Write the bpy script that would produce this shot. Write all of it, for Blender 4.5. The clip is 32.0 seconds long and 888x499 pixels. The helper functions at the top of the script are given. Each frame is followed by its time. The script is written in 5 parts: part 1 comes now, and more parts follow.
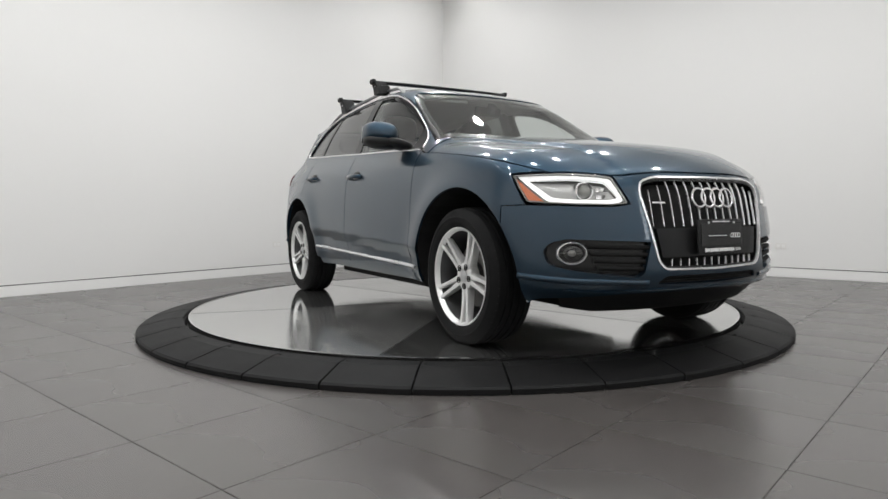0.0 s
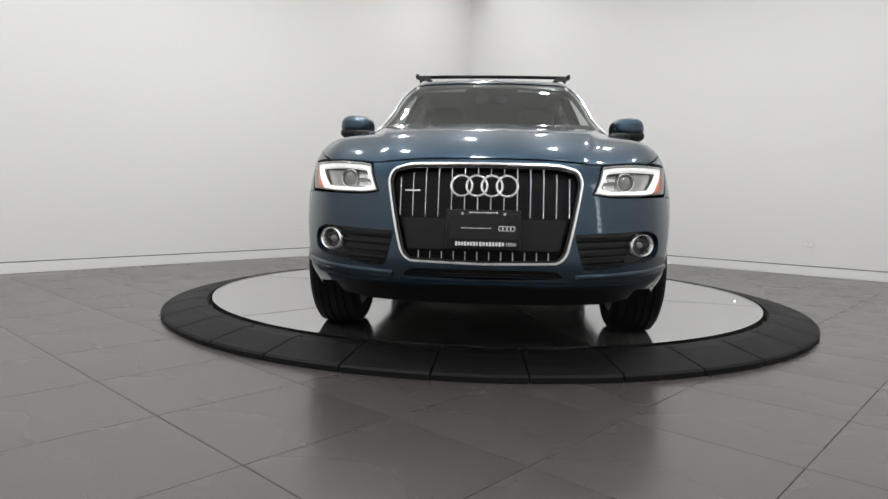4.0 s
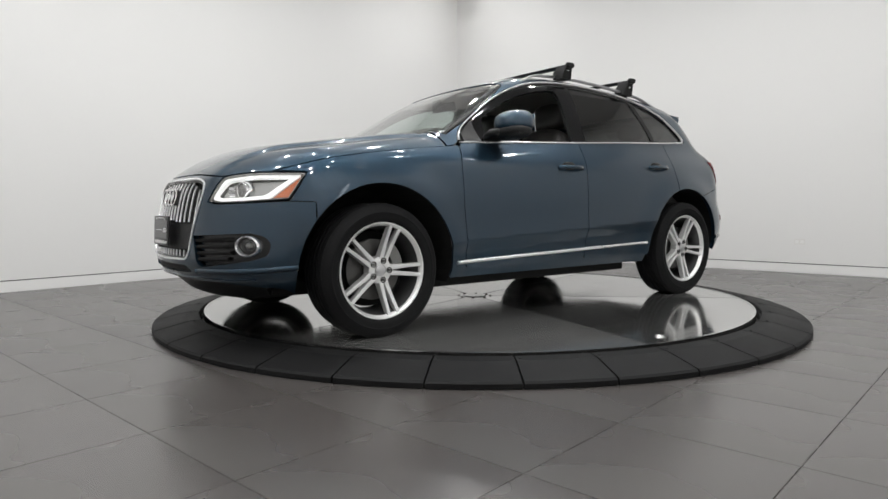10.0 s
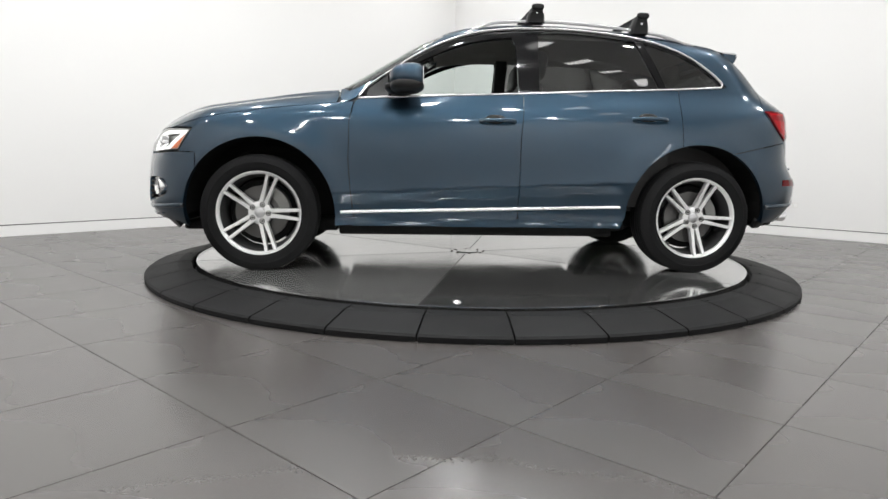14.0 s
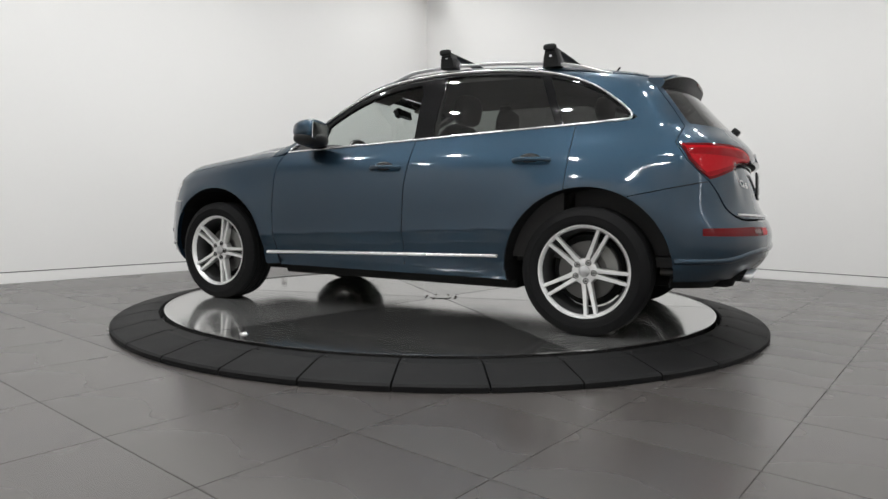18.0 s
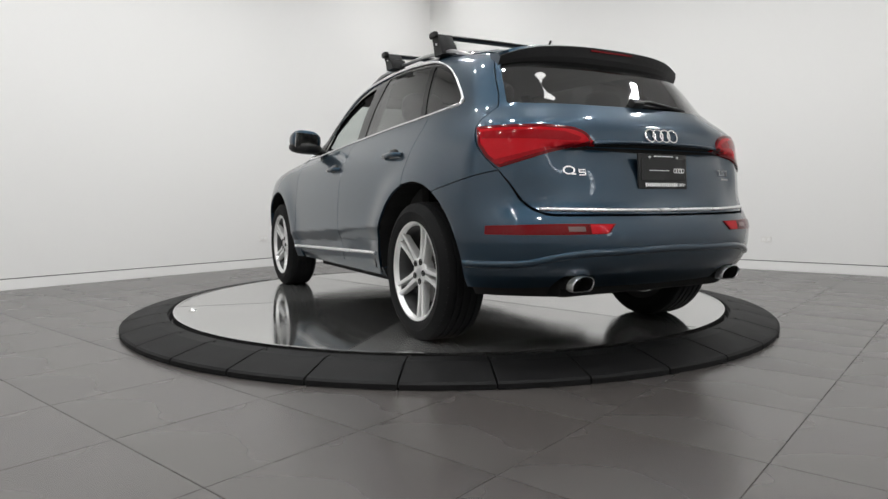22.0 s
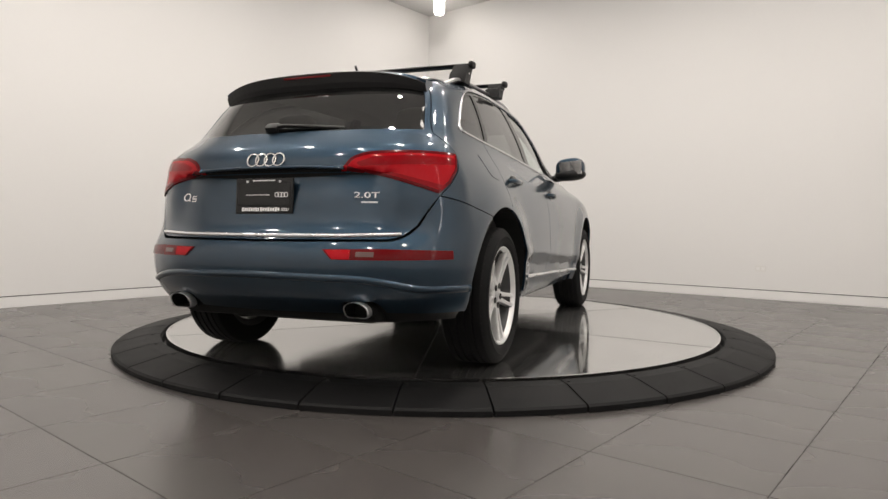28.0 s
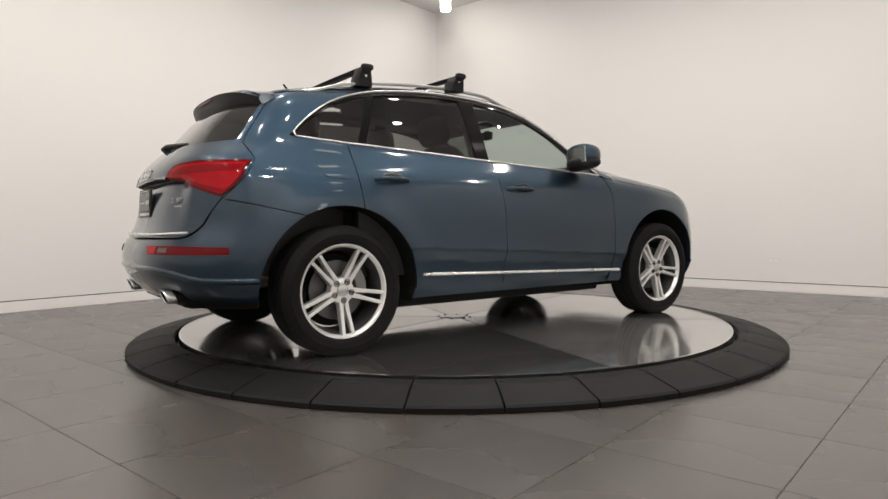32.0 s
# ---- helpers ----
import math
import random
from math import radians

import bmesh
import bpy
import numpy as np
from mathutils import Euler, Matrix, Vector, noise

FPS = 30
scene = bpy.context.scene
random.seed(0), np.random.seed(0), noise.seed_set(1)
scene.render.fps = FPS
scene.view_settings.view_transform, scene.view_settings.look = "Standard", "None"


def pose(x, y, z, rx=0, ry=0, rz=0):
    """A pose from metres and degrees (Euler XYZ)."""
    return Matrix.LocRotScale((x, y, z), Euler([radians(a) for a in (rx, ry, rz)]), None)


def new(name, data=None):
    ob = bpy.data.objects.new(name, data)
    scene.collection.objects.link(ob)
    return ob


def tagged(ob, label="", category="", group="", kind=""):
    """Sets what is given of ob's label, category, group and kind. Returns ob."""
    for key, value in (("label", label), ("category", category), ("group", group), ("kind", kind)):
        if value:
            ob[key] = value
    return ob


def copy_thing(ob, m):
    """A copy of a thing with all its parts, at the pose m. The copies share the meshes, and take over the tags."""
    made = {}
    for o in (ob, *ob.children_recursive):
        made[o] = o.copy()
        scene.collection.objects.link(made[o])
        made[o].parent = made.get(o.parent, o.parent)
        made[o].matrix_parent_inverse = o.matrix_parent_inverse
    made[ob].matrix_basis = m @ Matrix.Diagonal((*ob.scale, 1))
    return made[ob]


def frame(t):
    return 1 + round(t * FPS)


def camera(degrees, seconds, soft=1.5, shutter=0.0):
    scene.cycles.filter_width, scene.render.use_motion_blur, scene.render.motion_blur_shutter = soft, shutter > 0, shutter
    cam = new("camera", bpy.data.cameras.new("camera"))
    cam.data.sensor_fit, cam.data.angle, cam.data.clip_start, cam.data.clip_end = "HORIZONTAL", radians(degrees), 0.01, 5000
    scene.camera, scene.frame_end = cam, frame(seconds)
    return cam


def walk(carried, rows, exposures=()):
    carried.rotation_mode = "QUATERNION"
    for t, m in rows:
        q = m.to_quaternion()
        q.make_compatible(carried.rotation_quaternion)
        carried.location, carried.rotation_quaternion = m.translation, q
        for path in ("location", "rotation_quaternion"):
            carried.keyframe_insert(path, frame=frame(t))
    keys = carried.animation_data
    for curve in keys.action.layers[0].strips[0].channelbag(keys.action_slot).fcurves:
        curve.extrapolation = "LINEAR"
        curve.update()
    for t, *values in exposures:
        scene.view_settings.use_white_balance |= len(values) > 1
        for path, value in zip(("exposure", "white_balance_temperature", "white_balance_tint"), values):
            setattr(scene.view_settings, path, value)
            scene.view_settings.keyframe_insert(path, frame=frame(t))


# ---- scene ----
cam = camera(69.5, 32.0)

# Seconds, eye, then pitch, roll and yaw in degrees.
EYE = [
    (0, -0.003, -5.054, 0.771, -3.41, 0.39, 1.43), (0.5, 0.001, -5.055, 0.768, -3.43, 0.52, 1.58),
    (1, 0.002, -5.058, 0.768, -3.52, 0.22, 1.86), (1.5, 0.000, -5.059, 0.765, -3.44, -0.48, 2.28),
    (2, -0.004, -5.062, 0.764, -3.36, -0.72, 2.58), (2.5, -0.004, -5.062, 0.767, -3.78, -0.78, 2.92),
    (3, -0.006, -5.063, 0.767, -4.22, -0.76, 3.17), (3.5, -0.008, -5.064, 0.766, -4.43, -0.98, 3.32),
    (5.5, -0.004, -5.057, 0.761, -4.25, -1.48, 3.28), (6, -0.004, -5.054, 0.759, -3.76, -1.83, 2.57),
    (6.5, -0.004, -5.056, 0.765, -3.76, -1.63, 2.17), (7, -0.004, -5.057, 0.766, -3.95, -1.31, 2.04),
    (7.5, -0.003, -5.056, 0.766, -3.99, -1.02, 1.88), (8, -0.002, -5.056, 0.767, -4.00, -0.49, 1.77),
    (8.5, -0.003, -5.057, 0.768, -4.16, -0.04, 1.80), (9, 0.001, -5.054, 0.768, -4.16, 0.04, 2.28),
    (9.5, 0.005, -5.052, 0.766, -3.96, 0.08, 2.75), (10, 0.009, -5.053, 0.765, -3.79, 0.37, 2.79),
    (10.5, 0.008, -5.051, 0.766, -3.74, 0.41, 2.72), (11, 0.005, -5.053, 0.767, -3.73, 0.35, 2.65),
    (11.5, 0.007, -5.050, 0.765, -3.63, 0.16, 2.52), (12, 0.003, -5.053, 0.765, -3.75, -0.58, 2.36),
    (12.5, 0.001, -5.052, 0.765, -4.45, -1.08, 2.26), (13, -0.001, -5.053, 0.767, -5.53, -0.91, 2.05),
    (13.5, -0.004, -5.044, 0.762, -7.13, -0.76, 2.50), (14, 0.000, -5.044, 0.762, -7.79, -1.02, 2.27),
    (14.5, -0.000, -5.035, 0.761, -7.53, -0.59, 1.25), (16.5, -0.013, -5.040, 0.777, -4.61, -0.06, 0.66),
    (17, -0.014, -5.046, 0.776, -4.25, -1.24, -0.11), (17.5, -0.013, -5.042, 0.776, -4.11, -0.75, 0.12),
    (18, -0.009, -5.040, 0.778, -3.83, -0.74, -0.28), (18.5, -0.007, -5.043, 0.777, -4.00, -0.60, -0.65),
    (19, -0.004, -5.042, 0.775, -4.23, 0.05, -0.53), (19.5, -0.001, -5.043, 0.780, -4.47, 0.37, -0.60),
    (20, 0.002, -5.041, 0.781, -4.93, 0.17, -0.43), (20.5, 0.003, -5.041, 0.779, -4.93, 0.06, -0.37),
    (21, 0.006, -5.039, 0.778, -4.74, 0.14, -0.27), (21.5, 0.008, -5.038, 0.782, -4.42, 0.32, 0.08),
    (22, 0.011, -5.041, 0.777, -4.03, 0.40, 0.43), (22.5, 0.013, -5.036, 0.776, -3.58, 0.41, 0.95),
    (23, 0.013, -5.040, 0.782, -3.25, 0.16, 1.25), (23.5, 0.010, -5.039, 0.785, -3.44, -0.18, 1.24),
    (24, 0.010, -5.039, 0.783, -3.37, -0.31, 1.33), (24.5, 0.008, -5.040, 0.782, -3.12, -0.54, 1.34),
    (25, 0.007, -5.038, 0.781, -2.85, -0.47, 1.29), (25.5, 0.005, -5.039, 0.781, -2.60, -0.38, 1.22),
    (26, 0.002, -5.037, 0.781, -2.31, -0.33, 0.94), (26.5, -0.001, -5.038, 0.782, -2.02, -0.38, 0.79),
    (28.5, -0.006, -5.038, 0.781, -1.86, -0.40, -0.26), (29, -0.006, -5.039, 0.781, -1.84, -0.14, -0.20),
    (29.5, -0.006, -5.038, 0.781, -1.89, -0.25, 0.28), (30, -0.004, -5.038, 0.779, -1.93, 0.01, 0.77),
    (30.5, 0.003, -5.037, 0.778, -2.02, 0.39, 1.09), (31, 0.004, -5.037, 0.780, -2.08, 0.62, 1.08),
    (31.5, 0.005, -5.038, 0.784, -2.20, 0.41, 0.99), (32, 0.004, -5.037, 0.783, -2.15, 0.47, 0.90)]
walk(cam, [(t, pose(x, y, z, 90 + pitch, roll, yaw)) for t, x, y, z, pitch, roll, yaw in EYE],
     exposures=[(0, 0.02, 6350, 9), (2.5, -0.03, 6350, 9), (6.0, 0.0, 6350, 9), (9.0, 0.02, 6350, 9), (11.5, 0.0, 6350, 9), (14.0, 0.42, 6350, 9), (17.0, 0.04, 6350, 9), (23.0, 0.04, 6350, 9), (24.0, 0.0, 7000, 13), (32, 0.0, 7000, 13)])

# The turntable's heading, in degrees, and the car's seat on it.
SPIN = [(0, -58.79), (1, -66.88), (2, -74.99), (3, -83.06), (6, -107.36), (7, -115.70), (8, -123.98), (9, -132.32), (10, -140.59), (11, -148.81), (12, -157.10), (13, -165.46), (14, -173.83), (17, -199.15), (18, -207.58), (19, -215.94), (20, -224.33), (21, -232.87), (22, -241.29), (23, -249.66), (24, -257.93), (25, -266.10), (26, -274.29), (29, -299.37), (30, -307.47), (31, -315.57), (32, -323.60)]
OFF_X, OFF_Y, DECK = 0.015, 0.044, 0.063

# ---- light ----
world = bpy.data.worlds.new("world")
scene.world = world
world.use_nodes = True
world.node_tree.nodes["Background"].inputs[0].default_value = (1.0, 0.98, 0.95, 1)
world.node_tree.nodes["Background"].inputs[1].default_value = 0.005

GROUND = -0.022
ROOM = Matrix.Translation((-0.28, 5.85, GROUND)) @ pose(0, 0, 0, 0, 0, -39.7)
CEIL = 4.362
ROOM_A, ROOM_B = 8.95, 10.2
DOWNLIGHTS = [(a, b) for a in (1.8, 3.3, 4.9, 6.5) for b in (2.2, 3.9, 5.7, 7.4) if (a, b) != (1.8, 2.2)] + [(1.35, 1.35), (8.1, 2.4), (8.1, 6.2), (8.1, 7.9), (2.6, 9.2), (4.9, 9.3), (6.9, 9.3)]
for a, b in DOWNLIGHTS:
    lamp = bpy.data.lights.new("downlight_lamp", "AREA")
    lamp.shape, lamp.size, lamp.energy, lamp.color = "DISK", 0.12, 21.0, (1.0, 0.985, 0.962)
    new("downlight_lamp", lamp).matrix_world = ROOM @ pose(a, -b, CEIL - 0.03)


# ---- materials ----
def material(name, colour, rough=0.5, metal=0.0, coat=0.0, spec=0.5):
    m = bpy.data.materials.new(name)
    m.use_nodes = True
    b = m.node_tree.nodes["Principled BSDF"]
    b.inputs["Base Color"].default_value = (*colour, 1)
    b.inputs["Roughness"].default_value = rough
    b.inputs["Metallic"].default_value = metal
    b.inputs["Coat Weight"].default_value = coat
    b.inputs["Coat Roughness"].default_value = 0.03
    b.inputs["Specular IOR Level"].default_value = spec
    return m


def node(m, kind, **values):
    n = m.node_tree.nodes.new(kind)
    for k, v in values.items():
        n.inputs[k].default_value = v
    return n


def wire(m, a, out, b, into):
    m.node_tree.links.new(a.outputs[out], b.inputs[into])


def grainy(m, scale, amount, rough_amount=0.0, bump=0.0, big=1.0, stretch=(1, 1, 1), per_piece=0.0):
    """Two scales of tone, an uneven gloss and a fine relief."""
    b = m.node_tree.nodes["Principled BSDF"]
    col = tuple(b.inputs["Base Color"].default_value)
    where = node(m, "ShaderNodeTexCoord")
    mapping = node(m, "ShaderNodeMapping", Scale=stretch)
    wire(m, where, "Object", mapping, "Vector")
    fine = node(m, "ShaderNodeTexNoise", Scale=scale, Detail=4.0)
    wide = node(m, "ShaderNodeTexNoise", Scale=big, Detail=3.0)
    wire(m, mapping, "Vector", fine, "Vector")
    wire(m, mapping, "Vector", wide, "Vector")
    both = node(m, "ShaderNodeMath")
    both.operation = "ADD"
    wire(m, fine, "Fac", both, 0)
    wire(m, wide, "Fac", both, 1)
    last = both
    if per_piece:
        info = node(m, "ShaderNodeObjectInfo")
        tint = node(m, "ShaderNodeMath")
        tint.operation = "MULTIPLY_ADD"
        tint.inputs[1].default_value = per_piece
        wire(m, info, "Random", tint, 0)
        wire(m, both, 0, tint, 2)
        last = tint
    ramp = node(m, "ShaderNodeMapRange", **{"From Min": 0.5, "From Max": 1.5, "To Min": 1 - amount, "To Max": 1 + amount})
    wire(m, last, 0, ramp, "Value")
    scale_node = m.node_tree.nodes.new("ShaderNodeVectorMath")
    scale_node.operation = "SCALE"
    scale_node.inputs[0].default_value = col[:3]
    wire(m, ramp, 0, scale_node, "Scale")
    wire(m, scale_node, 0, b, "Base Color")
    if rough_amount:
        r = b.inputs["Roughness"].default_value
        rr = node(m, "ShaderNodeMapRange", **{"From Min": 0.3, "From Max": 0.7, "To Min": max(0.02, r - rough_amount), "To Max": r + rough_amount})
        wire(m, wide, "Fac", rr, "Value")
        wire(m, rr, 0, b, "Roughness")
    if bump:
        bp = node(m, "ShaderNodeBump", Strength=bump, Distance=0.002)
        wire(m, fine, "Fac", bp, "Height")
        wire(m, bp, "Normal", b, "Normal")
    return m


def glass(name, tint, gloss=1.0, least=0.06):
    """A pane: tinted see-through, with a clear reflection that grows to the edge of sight."""
    m = bpy.data.materials.new(name)
    m.use_nodes = True
    t = m.node_tree
    t.nodes.clear()
    out = t.nodes.new("ShaderNodeOutputMaterial")
    mix = t.nodes.new("ShaderNodeMixShader")
    clear = t.nodes.new("ShaderNodeBsdfTransparent")
    clear.inputs[0].default_value = (*tint, 1)
    shine = t.nodes.new("ShaderNodeBsdfGlossy")
    shine.inputs["Roughness"].default_value = 0.01
    shine.inputs["Color"].default_value = (gloss, gloss, gloss, 1)
    edge = t.nodes.new("ShaderNodeLayerWeight")
    edge.inputs[0].default_value = 0.5
    steep = t.nodes.new("ShaderNodeMath")
    steep.operation = "POWER"
    steep.inputs[1].default_value = 5.0
    fade = t.nodes.new("ShaderNodeMath")
    fade.operation = "MULTIPLY_ADD"
    fade.inputs[1].default_value, fade.inputs[2].default_value = 1.0 - least, least
    t.links.new(edge.outputs["Facing"], steep.inputs[0])
    t.links.new(steep.outputs[0], fade.inputs[0])
    t.links.new(fade.outputs[0], mix.inputs[0])
    t.links.new(clear.outputs[0], mix.inputs[1])
    t.links.new(shine.outputs[0], mix.inputs[2])
    t.links.new(mix.outputs[0], out.inputs[0])
    return m


def glowing(name, colour, strength):
    m = material(name, colour, 0.4)
    b = m.node_tree.nodes["Principled BSDF"]
    b.inputs["Emission Color"].default_value = (*colour, 1)
    b.inputs["Emission Strength"].default_value = strength
    return m


WALL = grainy(material("white_wall_paint", (0.76, 0.755, 0.745), 0.6), 60, 0.012, 0.05, 0.15, 0.3)
BASE = grainy(material("white_gloss_paint", (0.80, 0.795, 0.785), 0.35), 40, 0.012, 0.05, 0.05, 0.4)
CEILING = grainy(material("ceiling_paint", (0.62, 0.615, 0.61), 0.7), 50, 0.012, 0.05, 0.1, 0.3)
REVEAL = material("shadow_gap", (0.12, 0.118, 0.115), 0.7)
TILE = grainy(material("grey_porcelain_tile", (0.066, 0.060, 0.057), 0.27), 90, 0.06, 0.03, 0.0, 1.2, per_piece=0.08)
TILE.node_tree.nodes["Principled BSDF"].inputs["IOR"].default_value = 1.8
GROUT = grainy(material("dark_grout", (0.045, 0.042, 0.04), 0.8), 200, 0.2, 0.0, 0.3)
RUBBER = grainy(material("black_rubber_ramp", (0.0075, 0.0075, 0.0078), 0.6, spec=0.15), 300, 0.18, 0.06, 0.2, 3.0, per_piece=0.3)
RUBBER_GAP = material("joint_dark", (0.008, 0.008, 0.008), 0.8)
STEEL = grainy(material("polished_deck_steel", (0.62, 0.62, 0.61), 0.09, 0.95, spec=1.0), 5, 0.10, 0.05, 0.0, 1.6)
STEEL_DULL = grainy(material("brushed_deck_steel", (0.58, 0.58, 0.57), 0.12, 0.86, spec=1.0), 5, 0.08, 0.05, 0.0, 1.6)
STEEL_RIM = material("deck_rim_steel", (0.75, 0.75, 0.74), 0.2, 1.0)
PLATE_WHITE = material("white_plastic", (0.74, 0.73, 0.71), 0.4)
BRASS = material("dark_bronze", (0.06, 0.05, 0.04), 0.35, 0.8)
LAMP_GLOW = glowing("lamp_diffuser", (1.0, 0.975, 0.94), 10.0)
LINE_GLOW = glowing("line_diffuser", (1.0, 0.975, 0.94), 4.0)
DAY_GLOW = glowing("bright_window_pane", (0.92, 0.96, 1.0), 7.0)
LAMP_WHITE = material("white_lamp_metal", (0.8, 0.8, 0.8), 0.35)


# ---- building blocks ----
def finish(name, verts, faces, mat, parent=None, smooth=False, label="", m=None):
    me = bpy.data.meshes.new(name)
    me.from_pydata([tuple(v) for v in verts], [], [tuple(f) for f in faces])
    me.materials.append(mat)
    if smooth:
        me.polygons.foreach_set("use_smooth", [True] * len(me.polygons))
    me.update()
    ob = new(name, me)
    if parent is not None:
        ob.parent = parent
    if m is not None:
        ob.matrix_local = m
    if label:
        tagged(ob, label)
    return ob


def part(name, bm, mat, parent=None, label="", m=None, smooth=None):
    me = bpy.data.meshes.new(name)
    bm.normal_update()
    bm.to_mesh(me)
    bm.free()
    me.materials.append(mat)
    if smooth is not None:
        me.shade_smooth()
        me.set_sharp_from_angle(angle=radians(smooth))
    ob = new(name, me)
    if parent is not None:
        ob.parent = parent
    if m is not None:
        ob.matrix_local = m
    if label:
        tagged(ob, label)
    return ob


def empty(name, parent=None, m=None):
    ob = new(name)
    ob.empty_display_size = 0.2
    if parent is not None:
        ob.parent = parent
    if m is not None:
        ob.matrix_local = m
    return ob


def box(bm, size, m=Matrix(), bevel=0.0, segments=2):
    made = bmesh.ops.create_cube(bm, size=1.0, matrix=m @ Matrix.Diagonal((*size, 1)))
    if bevel:
        edges = list({e for v in made["verts"] for e in v.link_edges})
        bmesh.ops.bevel(bm, geom=edges, offset=bevel, segments=segments, affect="EDGES", profile=0.6)
    return bm


def cyl(bm, r, depth, m=Matrix(), r2=None, segments=32):
    bmesh.ops.create_cone(bm, cap_ends=True, segments=segments, radius1=r, radius2=r if r2 is None else r2, depth=depth, matrix=m)
    return bm


def lathe(bm, profile, segments=64, m=Matrix(), start=0.0, sweep=2 * math.pi):
    """Turn (radius, height) pairs round z."""
    closed = abs(sweep - 2 * math.pi) < 1e-6
    n = segments if closed else segments + 1
    rings = []
    for i in range(n):
        a = start + sweep * i / segments
        rings.append([bm.verts.new(m @ Vector((r * math.cos(a), r * math.sin(a), h))) for r, h in profile])
    for i in range(segments):
        p, q = rings[i], rings[(i + 1) % n]
        for j in range(len(profile) - 1):
            bm.faces.new((p[j], q[j], q[j + 1], p[j + 1]))
    return bm


def tube(bm, pts, r, sides=8, flat=1.0, up=Vector((0, 0, 1))):
    """A rod along points; flat squashes it along the second cross axis."""
    pts = [Vector(p) for p in pts]
    rings = []
    for i, p in enumerate(pts):
        d = (pts[min(i + 1, len(pts) - 1)] - pts[max(i - 1, 0)]).normalized()
        a = d.cross(up)
        a = a.normalized() if a.length > 1e-4 else d.orthogonal().normalized()
        b = a.cross(d).normalized()
        rings.append([bm.verts.new(p + a * r * math.cos(t) + b * r * flat * math.sin(t)) for t in (2 * math.pi * k / sides for k in range(sides))])
    for p, q in zip(rings, rings[1:]):
        for k in range(sides):
            bm.faces.new((p[k], p[(k + 1) % sides], q[(k + 1) % sides], q[k]))
    bm.faces.new(rings[0][::-1])
    bm.faces.new(rings[-1])
    return bm


# ---- the room ----
def wall(name, m, length, label):
    """A plastered wall along x, its face at y = 0, with a flush base board under a narrow shadow gap."""
    ob = tagged(empty(name, m=m), label, "wall", kind="structure")
    part("wall_face", box(bmesh.new(), (length, 0.2, CEIL - 0.115), pose(length / 2, 0.1, (CEIL + 0.115) / 2)), WALL, ob)
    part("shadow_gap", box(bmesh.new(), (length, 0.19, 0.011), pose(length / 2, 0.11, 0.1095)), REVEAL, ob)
    part("baseboard", box(bmesh.new(), (length, 0.2, 0.104), pose(length / 2, 0.1, 0.052), 0.002, 1), BASE, ob)
    return ob


wall("wall_right", ROOM, ROOM_A, "plain white painted wall with a flush base board")
wall("wall_left", ROOM @ pose(0, -ROOM_B, 0, 0, 0, 90), ROOM_B, "plain white painted wall with a flush base board")
wall("wall_front", ROOM @ pose(ROOM_A, 0, 0, 0, 0, -90), ROOM_B, "plain white painted wall with a flush base board")
wall("wall_back", ROOM @ pose(ROOM_A, -ROOM_B, 0, 0, 0, 180), ROOM_A, "plain white painted wall with a flush base board")
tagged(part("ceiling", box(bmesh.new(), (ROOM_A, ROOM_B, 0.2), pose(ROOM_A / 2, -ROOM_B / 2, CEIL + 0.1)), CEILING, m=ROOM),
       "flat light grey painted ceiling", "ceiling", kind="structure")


def downlight(m):
    ob = tagged(empty("ceiling_downlight", m=m), "round white recessed ceiling downlight, switched on", "lamp", "ceiling downlights")
    part("trim_ring", lathe(bmesh.new(), [(0.083, 0.0), (0.105, -0.004), (0.110, -0.012), (0.098, -0.016), (0.082, -0.012), (0.083, 0.0)], 32), LAMP_WHITE, ob, smooth=40)
    part("diffuser", cyl(bmesh.new(), 0.082, 0.006, pose(0, 0, -0.004)), LAMP_GLOW, ob)
    return ob


for a, b in DOWNLIGHTS:
    downlight(ROOM @ pose(a, -b, CEIL))

# A row of linear fixtures and a tall narrow louvred window on the far wall.
for k in range(4):
    fixture = tagged(empty("linear_ceiling_light", m=ROOM @ pose(6.0 + 0.78 * k, -4.9, CEIL)), "slim linear ceiling light, switched on", "lamp", "linear ceiling lights")
    part("lamp_body", box(bmesh.new(), (0.16, 0.38, 0.05), pose(0, 0, -0.025), 0.006), LAMP_WHITE, fixture)
    part("diffuser", box(bmesh.new(), (0.13, 0.34, 0.008), pose(0, 0, -0.054), 0.003), LINE_GLOW, fixture)
window = tagged(empty("window_1", m=ROOM @ pose(ROOM_A, -5.6, 0, 0, 0, -90)), "tall narrow window with white louvres, bright outside", "window", kind="structure")
part("window_frame", box(bmesh.new(), (0.22, 0.05, 1.80), pose(0, -0.025, 1.86), 0.01), LAMP_WHITE, window)
for k in range(9):
    part("pane", box(bmesh.new(), (0.13, 0.01, 0.125), pose(0, -0.056, 1.10 + 0.19 * k), 0.003), DAY_GLOW, window)

pendant = tagged(empty("pendant_light", m=Matrix.Translation((-0.101, 4.9, CEIL + GROUND))), "white cylinder lamp hanging from the ceiling, glowing", "lamp")
part("lamp_body", lathe(bmesh.new(), [(0.0, 0.0), (0.05, 0.0), (0.05, -0.02), (0.02, -0.025), (0.02, -0.05), (0.0, -0.05)], 32), LAMP_WHITE, pendant)
part("diffuser", lathe(bmesh.new(), [(0.0, -0.05), (0.07, -0.05), (0.08, -0.06), (0.08, -0.24), (0.07, -0.27), (0.0, -0.279)], 32), LAMP_GLOW, pendant, smooth=40)


